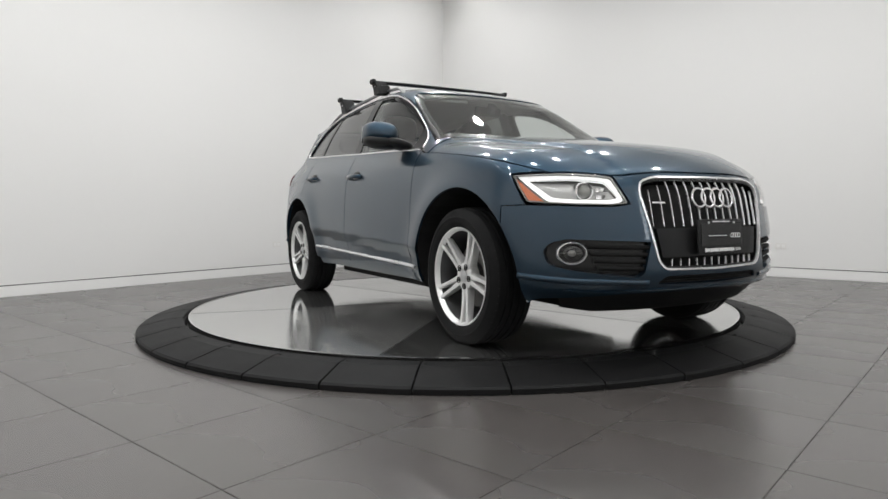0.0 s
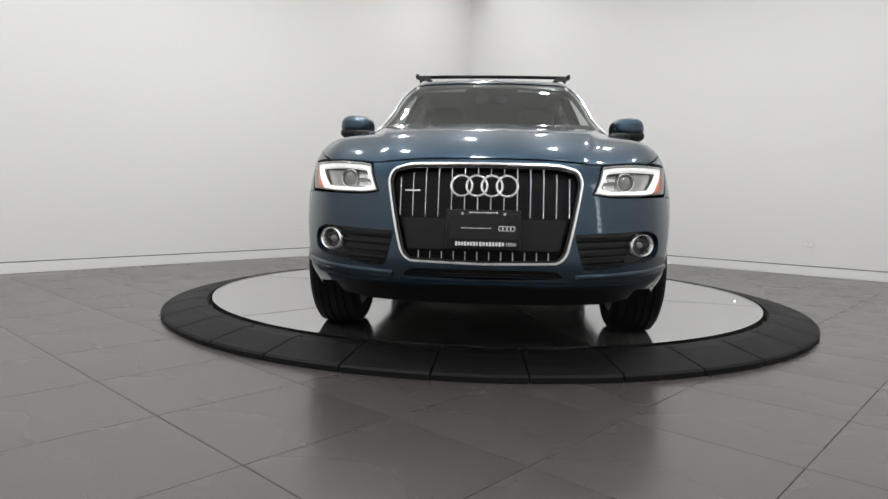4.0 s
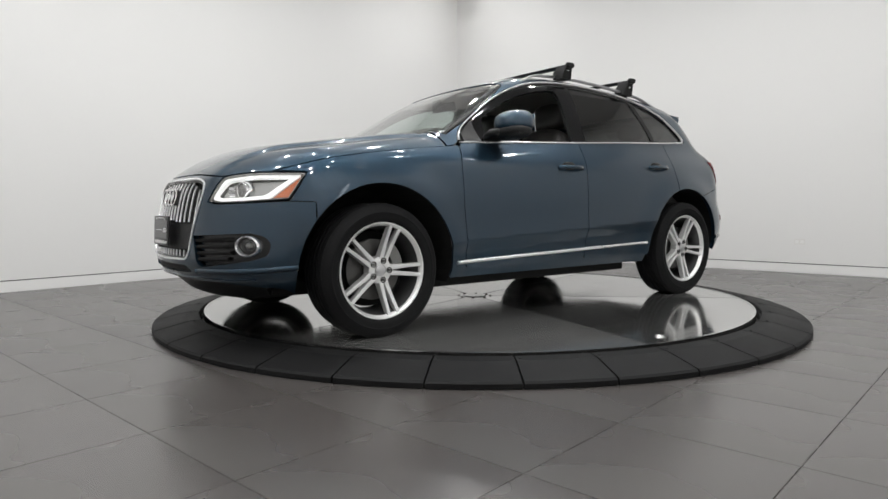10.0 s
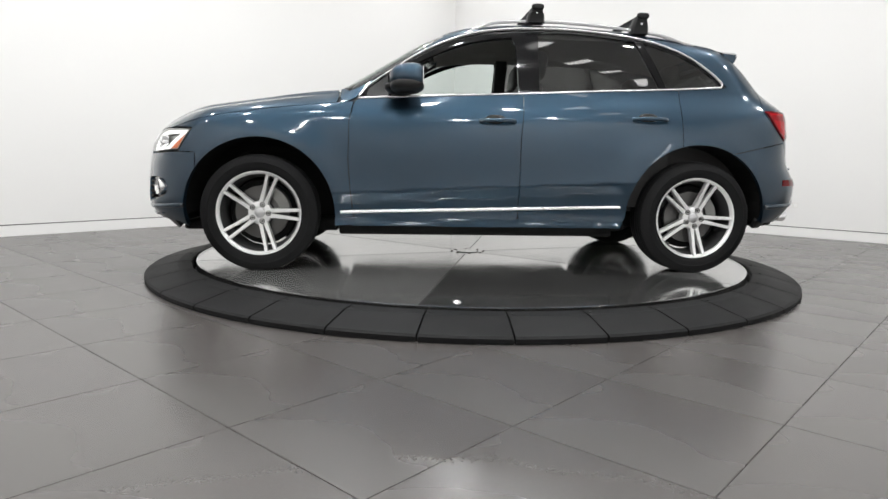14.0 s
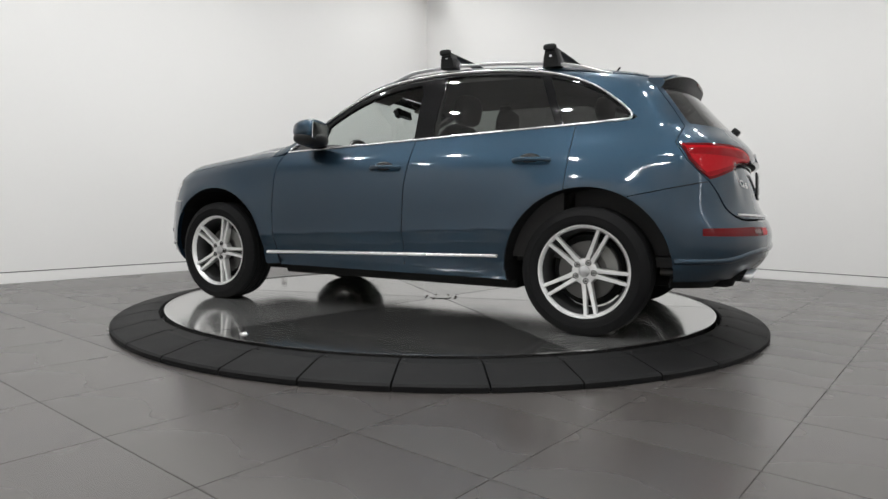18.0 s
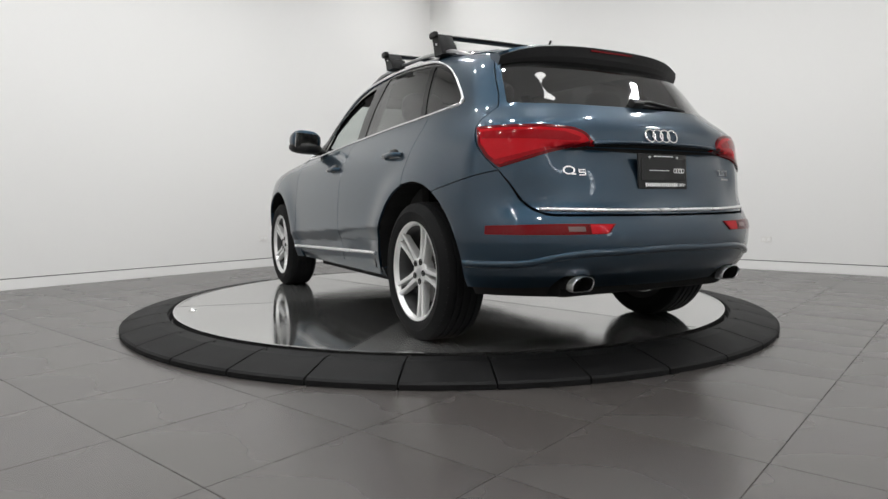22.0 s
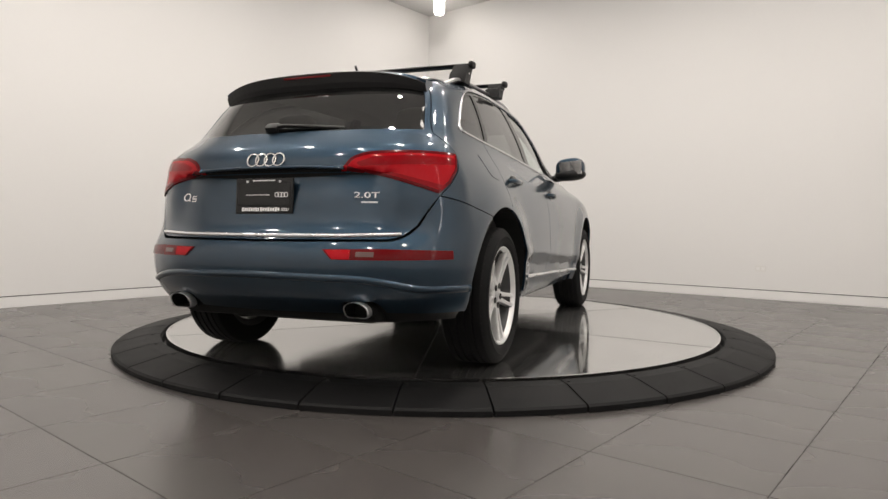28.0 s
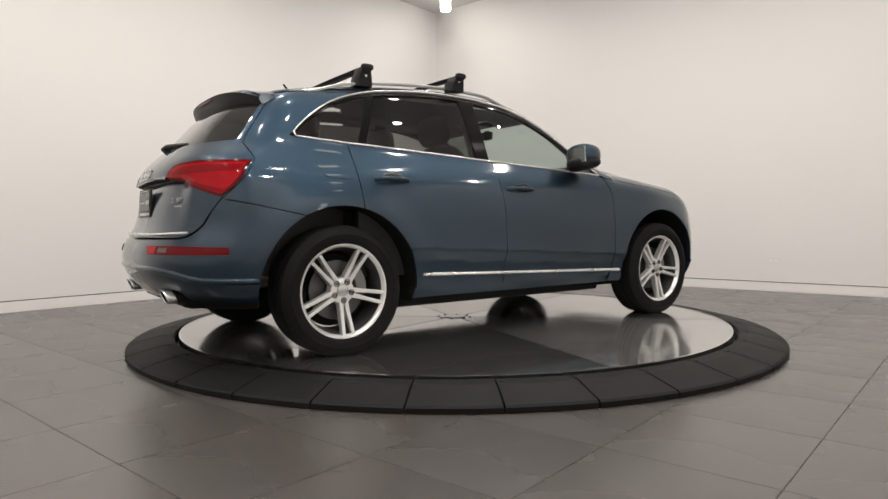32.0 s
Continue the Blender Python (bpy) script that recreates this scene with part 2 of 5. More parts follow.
def outlet(m):
    ob = tagged(empty("wall_outlet", m=m), "white plastic double wall outlet", "outlet", "wall outlets")
    part("cover_plate", box(bmesh.new(), (0.115, 0.006, 0.07), pose(0, -0.003, 0), 0.002), PLATE_WHITE, ob)
    for dx in (-0.028, 0.028):
        part("socket", box(bmesh.new(), (0.036, 0.004, 0.034), pose(dx, -0.0065, 0), 0.0015), BASE, ob)
    return ob


outlet(ROOM @ pose(5.23, 0, 0.362))
outlet(ROOM @ pose(0, -3.34, 0.376, 0, 0, 90))
knob = tagged(empty("wall_valve", m=ROOM @ pose(0, -2.925, 0.42, 0, 0, 90)), "small dark bronze wall valve", "valve")
part("stem", cyl(bmesh.new(), 0.012, 0.06, pose(0, -0.03, 0, 90)), BRASS, knob, smooth=40)
part("knob", box(bmesh.new(), (0.05, 0.025, 0.035), pose(0.004, -0.065, 0), 0.008), BRASS, knob, smooth=50)

# ---- the turntable ----
DECK_R, RAMP_IN, RAMP_OUT, SEGMENTS = 2.012, 2.034, 2.325, 34
deck = tagged(empty("turntable_deck"), "round polished steel turntable deck, turning", "turntable")
for k in range(6):
    part("deck_plate", lathe(bmesh.new(), [(0.0, DECK), (0.4, DECK), (1.0, DECK), (1.6, DECK), (DECK_R - 0.012, DECK), (DECK_R - 0.012, DECK - 0.05)], 30, start=radians(77 + 60 * k), sweep=radians(60)), STEEL_DULL if k % 2 else STEEL, deck)
part("edge_band", lathe(bmesh.new(), [(DECK_R - 0.012, DECK - 0.05), (DECK_R - 0.012, DECK + 0.003), (DECK_R, DECK + 0.002), (DECK_R, DECK - 0.05)], 180), STEEL_RIM, deck)
hub = part("centre_cover", lathe(bmesh.new(), [(0.0, DECK + 0.004), (0.085, DECK + 0.004), (0.09, DECK + 0.0005)], 48), STEEL_RIM, deck)
for k in range(8):
    a = 2 * math.pi * k / 8
    part("bolt", cyl(bmesh.new(), 0.011, 0.006, pose(0.125 * math.cos(a), 0.125 * math.sin(a), DECK + 0.003), 0.008, 6), BRASS, deck)
a, r = radians(82.4), 1.885
part("lifting_eye", lathe(bmesh.new(), [(0.026, 0.0005), (0.022, 0.006), (0.015, 0.009), (0.012, 0.004), (0.0, 0.003)], 24, pose(r * math.cos(a), r * math.sin(a), DECK)), STEEL_RIM, deck, smooth=40)
for k in range(6):
    part("plate_seam", box(bmesh.new(), (DECK_R - 0.15, 0.005, 0.0006), pose(0, 0, DECK + 0.0003, 0, 0, 77 + 60 * k) @ pose(0.13 + (DECK_R - 0.15) / 2, 0, 0)), RUBBER_GAP, deck)

ramp = tagged(empty("turntable_ramp", m=pose(0, -0.02, GROUND)), "low black rubber ramp ring round the turntable", "ramp")
part("bedding", lathe(bmesh.new(), [(RAMP_IN - 0.006, 0.004), (RAMP_IN - 0.006, 0.062), (RAMP_OUT - 0.02, 0.010), (RAMP_OUT - 0.02, 0.004)], 136), RUBBER_GAP, ramp)


def ramp_piece():
    half = math.pi / SEGMENTS - 0.0020
    prof = [(RAMP_IN, 0.012), (RAMP_IN, 0.078), (RAMP_IN + 0.006, 0.083), (2.12, 0.079), (RAMP_OUT - 0.012, 0.036), (RAMP_OUT, 0.026), (RAMP_OUT, 0.002)]
    bm = lathe(bmesh.new(), prof, 5, start=-half, sweep=2 * half)
    for side in (0, -1):
        bm.verts.ensure_lookup_table()
        n = len(prof)
        loop = bm.verts[:n] if side == 0 else bm.verts[-n:]
        bm.faces.new(loop if side == 0 else loop[::-1])
    bmesh.ops.recalc_face_normals(bm, faces=bm.faces)
    return bm


first = part("ramp_segment", ramp_piece(), RUBBER, ramp)
screw = part("screw", cyl(bmesh.new(), 0.009, 0.006, pose(2.085, 0.012, 0.0820), 0.007, 12), RUBBER_GAP, ramp)
JOINT = radians(-95.3)
for k in range(SEGMENTS):
    turn = pose(0, 0, 0, 0, 0, math.degrees(JOINT + (k + 0.5) * 2 * math.pi / SEGMENTS))
    piece = first if k == 0 else new("ramp_segment", first.data)
    piece.parent, piece.matrix_local = ramp, turn
    piece = screw if k == 0 else new("screw", screw.data)
    piece.parent, piece.matrix_local = ramp, turn @ pose(0, 0, 0, 0, 0, -180 / SEGMENTS + 0.35)

# ---- the car: paint and parts' materials ----
def car_paint():
    m = material("blue_grey_metallic_paint", (0.0172, 0.0405, 0.066), 0.41, 0.90, 1.0)
    b = m.node_tree.nodes["Principled BSDF"]
    b.inputs["Coat IOR"].default_value = 1.5
    b.inputs["Coat Roughness"].default_value = 0.065
    where = node(m, "ShaderNodeTexCoord")
    flake = node(m, "ShaderNodeTexVoronoi", Scale=1400.0)
    wire(m, where, "Object", flake, "Vector")
    ramp = node(m, "ShaderNodeMapRange", **{"From Min": 0.0, "From Max": 1.0, "To Min": 0.78, "To Max": 1.22})
    wire(m, flake, "Color", ramp, "Value")
    s = m.node_tree.nodes.new("ShaderNodeVectorMath")
    s.operation = "SCALE"
    s.inputs[0].default_value = (0.0172, 0.0405, 0.066)
    wire(m, ramp, 0, s, "Scale")
    wire(m, s, 0, b, "Base Color")
    peel = node(m, "ShaderNodeTexNoise", Scale=260.0, Detail=1.0)
    wire(m, where, "Object", peel, "Vector")
    bp = node(m, "ShaderNodeBump", Strength=0.02, Distance=0.001)
    wire(m, peel, "Fac", bp, "Height")
    wire(m, bp, "Normal", b, "Coat Normal")
    return m


PAINT = car_paint()
CHROME = material("chrome", (0.86, 0.86, 0.87), 0.08, 1.0)
SATIN = material("satin_aluminium", (0.60, 0.60, 0.61), 0.30, 1.0)
ALLOY = grainy(material("silver_alloy", (0.80, 0.80, 0.795), 0.34, 0.66, 0.3), 300, 0.04, 0.04)
BLACK = grainy(material("black_plastic", (0.010, 0.010, 0.0105), 0.45, spec=0.25), 400, 0.2, 0.05, 0.2)
GLOSS_BLACK = material("gloss_black", (0.005, 0.005, 0.0055), 0.25, 0.0, 0.15, 0.35)
DARK = grainy(material("dark_underside", (0.008, 0.008, 0.008), 0.8, spec=0.2), 60, 0.3)
TYRE = grainy(material("tyre_rubber", (0.0062, 0.0062, 0.0066), 0.72, spec=0.16), 250, 0.25, 0.06, 0.2, 6.0)
DISC = material("brake_steel", (0.12, 0.118, 0.115), 0.42, 0.9)
PILLAR = material("gloss_pillar_trim", (0.006, 0.006, 0.0065), 0.07, 0.0, 0.0, 0.3)
RAIL = grainy(material("dull_rail_aluminium", (0.40, 0.40, 0.41), 0.38, 1.0), 300, 0.05)
BRIGHT = grainy(material("bright_trim", (0.88, 0.88, 0.89), 0.26, 0.85), 200, 0.03, 0.04)
CLEAR = glass("clear_glass", (0.80, 0.88, 0.85), least=0.07)
PRIVACY = glass("dark_tinted_glass", (0.21, 0.215, 0.21), least=0.085)
LENS = glass("lamp_lens", (0.95, 0.95, 0.95), least=0.05)
RED = material("red_lamp_plastic", (0.37, 0.005, 0.010), 0.10, 0.0, 0.0, 0.16)
RED_DARK = material("dark_red_lens_band", (0.22, 0.0035, 0.007), 0.12, 0.0, 0.0, 0.16)
RED_DEEP = material("deep_red_plastic", (0.11, 0.003, 0.005), 0.15, 0.0, 0.0, 0.2)
AMBER = material("amber_plastic", (0.58, 0.15, 0.05), 0.25, 0.0, 0.5)
SILVER = material("lamp_reflector", (0.40, 0.40, 0.39), 0.32, 0.7)
LENS_GREY = material("smoked_lens", (0.10, 0.045, 0.04), 0.2, 0.0, 0.6)
GREY = material("grey_lamp_bezel", (0.22, 0.22, 0.21), 0.35, 0.3)
DRL = glowing("white_light_strip", (0.8, 0.8, 0.78), 0.7)
CABIN = grainy(material("black_cabin_trim", (0.022, 0.021, 0.021), 0.6), 150, 0.2)
LEATHER = grainy(material("dark_leather", (0.030, 0.028, 0.027), 0.42), 220, 0.2, 0.05, 0.3)
LINER = grainy(material("light_headliner", (0.38, 0.37, 0.35), 0.85), 200, 0.06)
PRINT = material("pale_print", (0.80, 0.80, 0.80), 0.5)
BARREL = material("dark_rim_barrel", (0.055, 0.055, 0.056), 0.45, 0.5)
SCREEN = glass("laminated_glass", (0.84, 0.91, 0.88), least=0.28)
REAR_PANE = glass("heated_rear_glass", (0.16, 0.165, 0.165), least=0.18)
FRAME_BLACK = material("black_plate_frame", (0.009, 0.009, 0.0095), 0.35, spec=0.3)


# ---- the car: the body's skin ----
def spline(pairs):
    """A smooth curve through (x, y) pairs, straight beyond both ends."""
    xs, ys = (np.array(v, float) for v in zip(*sorted(pairs)))
    n = len(xs)
    h, s = np.diff(xs), np.diff(ys) / np.diff(xs)
    A, r = np.eye(n), np.zeros(n)
    for i in range(1, n - 1):
        A[i, i - 1], A[i, i], A[i, i + 1] = h[i - 1], 2 * (h[i - 1] + h[i]), h[i]
        r[i] = 6 * (s[i] - s[i - 1])
    m2 = np.linalg.solve(A, r)

    def f(x):
        x = np.asarray(x, float)
        i = np.clip(np.searchsorted(xs, x) - 1, 0, n - 2)
        a, b, d = xs[i + 1] - x, x - xs[i], h[i]
        y = (m2[i] * a ** 3 + m2[i + 1] * b ** 3) / (6 * d) + (ys[i] / d - m2[i] * d / 6) * a + (ys[i + 1] / d - m2[i + 1] * d / 6) * b
        lo = ys[0] + (x - xs[0]) * (s[0] - h[0] * m2[1] / 6)
        hi = ys[-1] + (x - xs[-1]) * (s[-1] + h[-1] * m2[-2] / 6)
        return np.where(x < xs[0], lo, np.where(x > xs[-1], hi, y))
    return f


def smax(a, b, k):
    return np.maximum(a, b) + np.maximum(k - np.abs(a - b), 0) ** 2 / (4 * k)


def smooth01(x):
    x = np.clip(x, 0, 1)
    return x * x * (3 - 2 * x)


AXLE, HUB_Z, ARCH = 1.4035, 0.362, 0.470
SIDE = spline([(0.18, 0.800), (0.28, 0.862), (0.36, 0.892), (0.44, 0.903), (0.50, 0.910), (0.57, 0.916), (0.66, 0.920), (0.75, 0.920), (0.90, 0.905), (0.99, 0.882), (1.07, 0.842), (1.14, 0.800), (1.30, 0.735), (1.45, 0.665), (1.57, 0.600), (1.72, 0.51)])
PLAN = spline([(-2.4, 0.88), (-2.0, 0.945), (-1.6, 0.982), (-1.0, 1.0), (0.0, 1.004), (1.0, 1.0), (1.5, 0.99), (1.9, 0.955), (2.4, 0.86)])
HOOD = spline([(2.40, 0.765), (2.25, 0.908), (2.1, 0.985), (1.9, 1.045), (1.65, 1.090), (1.4, 1.127), (1.2, 1.156), (1.0, 1.178), (0.5, 1.21)])
ROOF = spline([(0.6, 1.514), (0.3, 1.584), (0.0, 1.630), (-0.4, 1.654), (-0.9, 1.631), (-1.3, 1.586), (-1.6, 1.534), (-1.9, 1.484), (-2.3, 1.39)])
NOSE = spline([(0.15, 2.05), (0.28, 2.198), (0.37, 2.276), (0.48, 2.291), (0.62, 2.278), (0.76, 2.250), (0.88, 2.205), (0.96, 2.13), (1.1, 1.95)])
TAIL = spline([(0.20, 2.05), (0.30, 2.175), (0.40, 2.284), (0.47, 2.322), (0.52, 2.331), (0.58, 2.331), (0.64, 2.310), (0.70, 2.276), (0.85, 2.252), (0.97, 2.232), (1.06, 2.210), (1.13, 2.154), (1.20, 2.082), (1.39, 1.908), (1.55, 1.743), (1.7, 1.593)])


def skin(p):
    """Below zero inside the body, above zero outside."""
    x, y, z = p[..., 0], np.abs(p[..., 1]), p[..., 2]
    flare = 0.0
    for ax in (AXLE, -AXLE):
        r = np.hypot(x - ax, z - HUB_Z)
        flare = flare + 0.026 * np.exp(-((np.maximum(r, ARCH) - ARCH) / 0.12) ** 2)
    upper = smooth01((z - 1.0) / 0.25) * (0.016 * smooth01((-0.7 - x) / 1.3)) + smooth01((z - 0.98) / 0.3) * (0.095 * smooth01((x + 0.1) / 0.9))
    over = z - 0.54 + 0.05 * x
    under = np.maximum(-smax(-over, 0 * over, 0.010), -0.070)
    ridge = 0.018 * np.exp(-np.maximum(over, 0) / 0.09) + 0.34 * under
    side = y - SIDE(z) * PLAN(x) * (1 - upper) - flare - ridge * smooth01((1.15 - np.abs(x)) / 0.35)
    dome = 0.70 - 0.26 * np.clip((x - 0.9) / 1.3, 0, 1)
    hood = HOOD(x) - 0.075 * y ** 2 - 0.020 * smooth01((y - dome + 0.02) / 0.05)
    screen = 1.125 + (1.03 - x - 0.14 * y ** 2) * 0.597
    roof = ROOF(x) - 0.070 * y ** 2
    high = -smax(-screen, -roof, 0.10)
    top = z - smax(hood, high, 0.012)
    front = x - NOSE(z) + 0.46 * y ** 2.6
    rear = -x - TAIL(z) + (0.42 + 0.20 * smooth01((z - 1.07) / 0.12)) * y ** 3
    rear = rear + 0.045 * np.clip((z - 0.69) / 0.28, 0, 1) * smooth01((0.990 - z) / 0.022) * smooth01((0.66 - y) / 0.16)
    f = smax(side, top, 0.11)
    f = smax(f, front, 0.16)
    return smax(f, rear, 0.12)


def onto(o, d, lo, hi, push=0.0):
    """Where rays leave the body, moved out by push, and the outward normals there."""
    a, b = np.full(len(o), lo), np.full(len(o), hi)
    for _ in range(34):
        m = (a + b) / 2
        inside = skin(o + d * m[:, None]) < 0
        a, b = np.where(inside, m, a), np.where(inside, b, m)
    p = o + d * a[:, None]
    e = 0.002
    n = np.stack([skin(p + np.eye(3)[k] * e) - skin(p - np.eye(3)[k] * e) for k in range(3)], -1)
    n /= np.linalg.norm(n, axis=1)[:, None] + 1e-12
    return p + n * push, n


def from_side(q, push=0.0):
    o = np.stack([q[:, 0], np.full(len(q), 0.25), q[:, 1]], -1)
    return onto(o, np.tile([0.0, 1.0, 0.0], (len(q), 1)), 0.0, 1.2, push)


def from_above(q, push=0.0):
    """Along x, and round the body's long axis: q is x and the reach across, in metres at arm's length 0.9."""
    a = q[:, 1] / 0.9
    o = np.stack([q[:, 0], np.zeros(len(q)), np.full(len(q), 0.55)], -1)
    return onto(o, np.stack([np.zeros(len(q)), np.sin(a), np.cos(a)], -1), 0.0, 1.6, push)


def from_nose(q, push=0.0):
    """Round an upright axis inside the nose: q is the way round, in metres at 1.2 from the axis, and the height."""
    a = q[:, 0] / 1.2
    o = np.stack([np.full(len(q), 1.0), np.zeros(len(q)), q[:, 1]], -1)
    return onto(o, np.stack([np.cos(a), np.sin(a), np.zeros(len(q))], -1), 0.0, 1.7, push)


def from_tail(q, push=0.0):
    a = q[:, 0] / 1.2
    o = np.stack([np.full(len(q), -1.0), np.zeros(len(q)), q[:, 1]], -1)
    return onto(o, np.stack([-np.cos(a), np.sin(a), np.zeros(len(q))], -1), 0.0, 1.7, push)


def nose_w(x, y):
    return 1.2 * math.atan2(y, x - 1.0)


def tail_w(x, y):
    return 1.2 * math.atan2(y, -1.0 - x)


def inside_of(pts, loop):
    x, y = pts[:, 0], pts[:, 1]
    hit = np.zeros(len(pts), bool)
    a, b = loop, np.roll(loop, -1, 0)
    for (x1, y1), (x2, y2) in zip(a, b):
        cross = ((y1 > y) != (y2 > y))
        with np.errstate(divide="ignore", invalid="ignore"):
            hit ^= cross & (x < (x2 - x1) * (y - y1) / (y2 - y1) + x1)
    return hit


def rounded(pts, step=0.02):
    """A closed outline from (a, b[, radius]) corners, cut into short steps, going anticlockwise."""
    pts = [tuple(p) + (0.0,) * (3 - len(p)) for p in pts]
    out = []
    n = len(pts)
    for i in range(n):
        p0, p1, p2 = (np.array(pts[k % n][:2]) for k in (i - 1, i, i + 1))
        r = pts[i][2]
        if r <= 0:
            out.append(p1)
            continue
        u, v = p0 - p1, p2 - p1
        lu, lv = np.linalg.norm(u), np.linalg.norm(v)
        d = min(r, lu * 0.48, lv * 0.48)
        a, b = p1 + u / lu * d, p1 + v / lv * d
        for t in np.linspace(0, 1, 7):
            out.append((1 - t) ** 2 * a + 2 * t * (1 - t) * p1 + t * t * b)
    loop = []
    for a, b in zip(out, out[1:] + out[:1]):
        k = max(1, int(np.linalg.norm(b - a) / step + 0.5))
        if np.linalg.norm(b - a) < 1e-6:
            continue
        loop += [a + (b - a) * j / k for j in range(k)]
    loop = np.array(loop)
    area = np.sum(loop[:, 0] * np.roll(loop[:, 1], -1) - loop[:, 1] * np.roll(loop[:, 0], -1))
    return loop if area > 0 else loop[::-1]


def inset(loop, d):
    """The outline moved inwards by d."""
    t = np.roll(loop, -1, 0) - np.roll(loop, 1, 0)
    t /= np.linalg.norm(t, axis=1)[:, None] + 1e-12
    return loop + np.stack([-t[:, 1], t[:, 0]], -1) * d


def arc(cx, cz, r, a0, a1, n=18):
    return [(cx + r * math.cos(radians(a0 + (a1 - a0) * k / n)), cz + r * math.sin(radians(a0 + (a1 - a0) * k / n))) for k in range(n + 1)]


from mathutils.geometry import delaunay_2d_cdt


def sheet(loop, holes, step):
    """Triangles that fill an outline, less its holes; the outline's own points come first."""
    loops = [loop] + holes
    pts = np.concatenate(loops)
    edges, k = [], 0
    for l in loops:
        n = len(l)
        edges += [(k + i, k + (i + 1) % n) for i in range(n)]
        k += n
    lo, hi = loop.min(0), loop.max(0)
    gx, gy = np.meshgrid(np.arange(lo[0], hi[0], step), np.arange(lo[1], hi[1], step))
    grid = np.stack([gx.ravel() + (np.arange(gx.shape[0]) % 2 * step / 2).repeat(gx.shape[1]), gy.ravel()], -1)
    keep = inside_of(grid, loop)
    for h in holes:
        keep &= ~inside_of(grid, h)
    grid = grid[keep]
    if len(grid):
        near = np.full(len(grid), 9.0)
        for c in range(0, len(pts), 200):
            near = np.minimum(near, np.min(np.linalg.norm(grid[:, None] - pts[None, c:c + 200], axis=2), axis=1))
        grid = grid[near > step * 0.45]
    allp = np.concatenate([pts, grid]) if len(grid) else pts
    co, _, tris, orig, _, _ = delaunay_2d_cdt([Vector(p) for p in allp], edges, [], 0, 1e-6)
    co = np.array([tuple(c) for c in co])
    tris = np.array([t for t in tris if len(t) == 3])
    mid = co[tris].mean(1)
    ok = inside_of(mid, loop)
    for h in holes:
        ok &= ~inside_of(mid, h)
    where = {}
    for i, os in enumerate(orig):
        for o in os:
            where[o] = i
    rims, k = [], 0
    for l in loops:
        rims.append([where[k + i] for i in range(len(l))])
        k += len(l)
    return co, tris[ok], rims


def panel(name, way, outline, mat, parent, holes=(), gap=0.0024, thick=0.014, step=0.035, push=0.0, flip=False, both=False, label="", fine=0.02):
    """A pressed sheet that lies on the body's skin within an outline, with turned-in edges. both: the outline is mirrored to span the body."""
    if both:
        outline = list(outline) + [(-p[0], *p[1:]) if way is not from_above else (p[0], -p[1], *p[2:]) for p in list(outline)[::-1] if abs(p[0] if way is not from_above else p[1]) > 1e-6]
    loop = inset(rounded(outline, fine), gap)
    hs = [rounded(h, fine) for h in holes]
    co, tris, rims = sheet(loop, hs, step)
    p, n = way(co, push)
    a, b, c = (p[tris[:, k]] for k in range(3))
    wrong = np.einsum("ij,ij->i", np.cross(b - a, c - a), n[tris[:, 0]]) < 0
    tris[wrong] = tris[wrong][:, ::-1]
    verts, faces = [tuple(v) for v in p], [tuple(t) for t in tris]
    if thick:
        for rim in rims:
            k = len(verts)
            verts += [tuple(p[i]) for i in rim] + [tuple(p[i] - n[i] * thick) for i in rim]
            m = len(rim)
            faces += [(k + i, k + m + i, k + m + (i + 1) % m, k + (i + 1) % m) for i in range(m)]
    if flip:
        verts = [(x, -y, z) for x, y, z in verts]
        faces = [f[::-1] for f in faces]
    ob = finish(name, verts, faces, mat, parent, smooth=True, label=label)
    way_out = [(x, -y if flip else y, z) for x, y, z in n.tolist()] + [(0.0, 0.0, 0.0)] * (len(verts) - len(n))
    ob.data.normals_split_custom_set_from_vertices(way_out)
    return ob


def strip(name, way, pts, width, mat, parent, push=0.004, flip=False, label="", height=0.006):
    """A moulding that runs over the skin along points, with a rounded face."""
    pts = np.array(pts, float)
    d = np.r_[0, np.cumsum(np.linalg.norm(np.diff(pts, axis=0), axis=1))]
    s = np.linspace(0, d[-1], max(8, int(d[-1] / 0.025)))
    q = np.stack([np.interp(s, d, pts[:, k]) for k in range(2)], -1)
    for _ in range(3):
        q[1:-1] = (q[:-2] + 2 * q[1:-1] + q[2:]) / 4
    p, n = way(q, push)
    t = np.gradient(p, axis=0)
    t /= np.linalg.norm(t, axis=1)[:, None]
    c = np.cross(n, t)
    prof = [(-0.5, -1.4), (-0.5, 0.0), (-0.3, 0.7), (0.0, 1.0), (0.3, 0.7), (0.5, 0.0), (0.5, -1.4)]
    verts = [tuple(p[i] + c[i] * u * width + n[i] * v * height) for i in range(len(p)) for u, v in prof]
    m = len(prof)
    faces = [(i * m + j, i * m + j + 1, (i + 1) * m + j + 1, (i + 1) * m + j) for i in range(len(p) - 1) for j in range(m - 1)]
    faces += [tuple(range(m)), tuple(range((len(p) - 1) * m, len(p) * m))[::-1]]
    if flip:
        verts = [(x, -y, z) for x, y, z in verts]
        faces = [f[::-1] for f in faces]
    return finish(name, verts, faces, mat, parent, smooth=True, label=label)


car = tagged(empty("car"), "blue-grey metallic estate car with roof bars, parked on the turntable", "car")

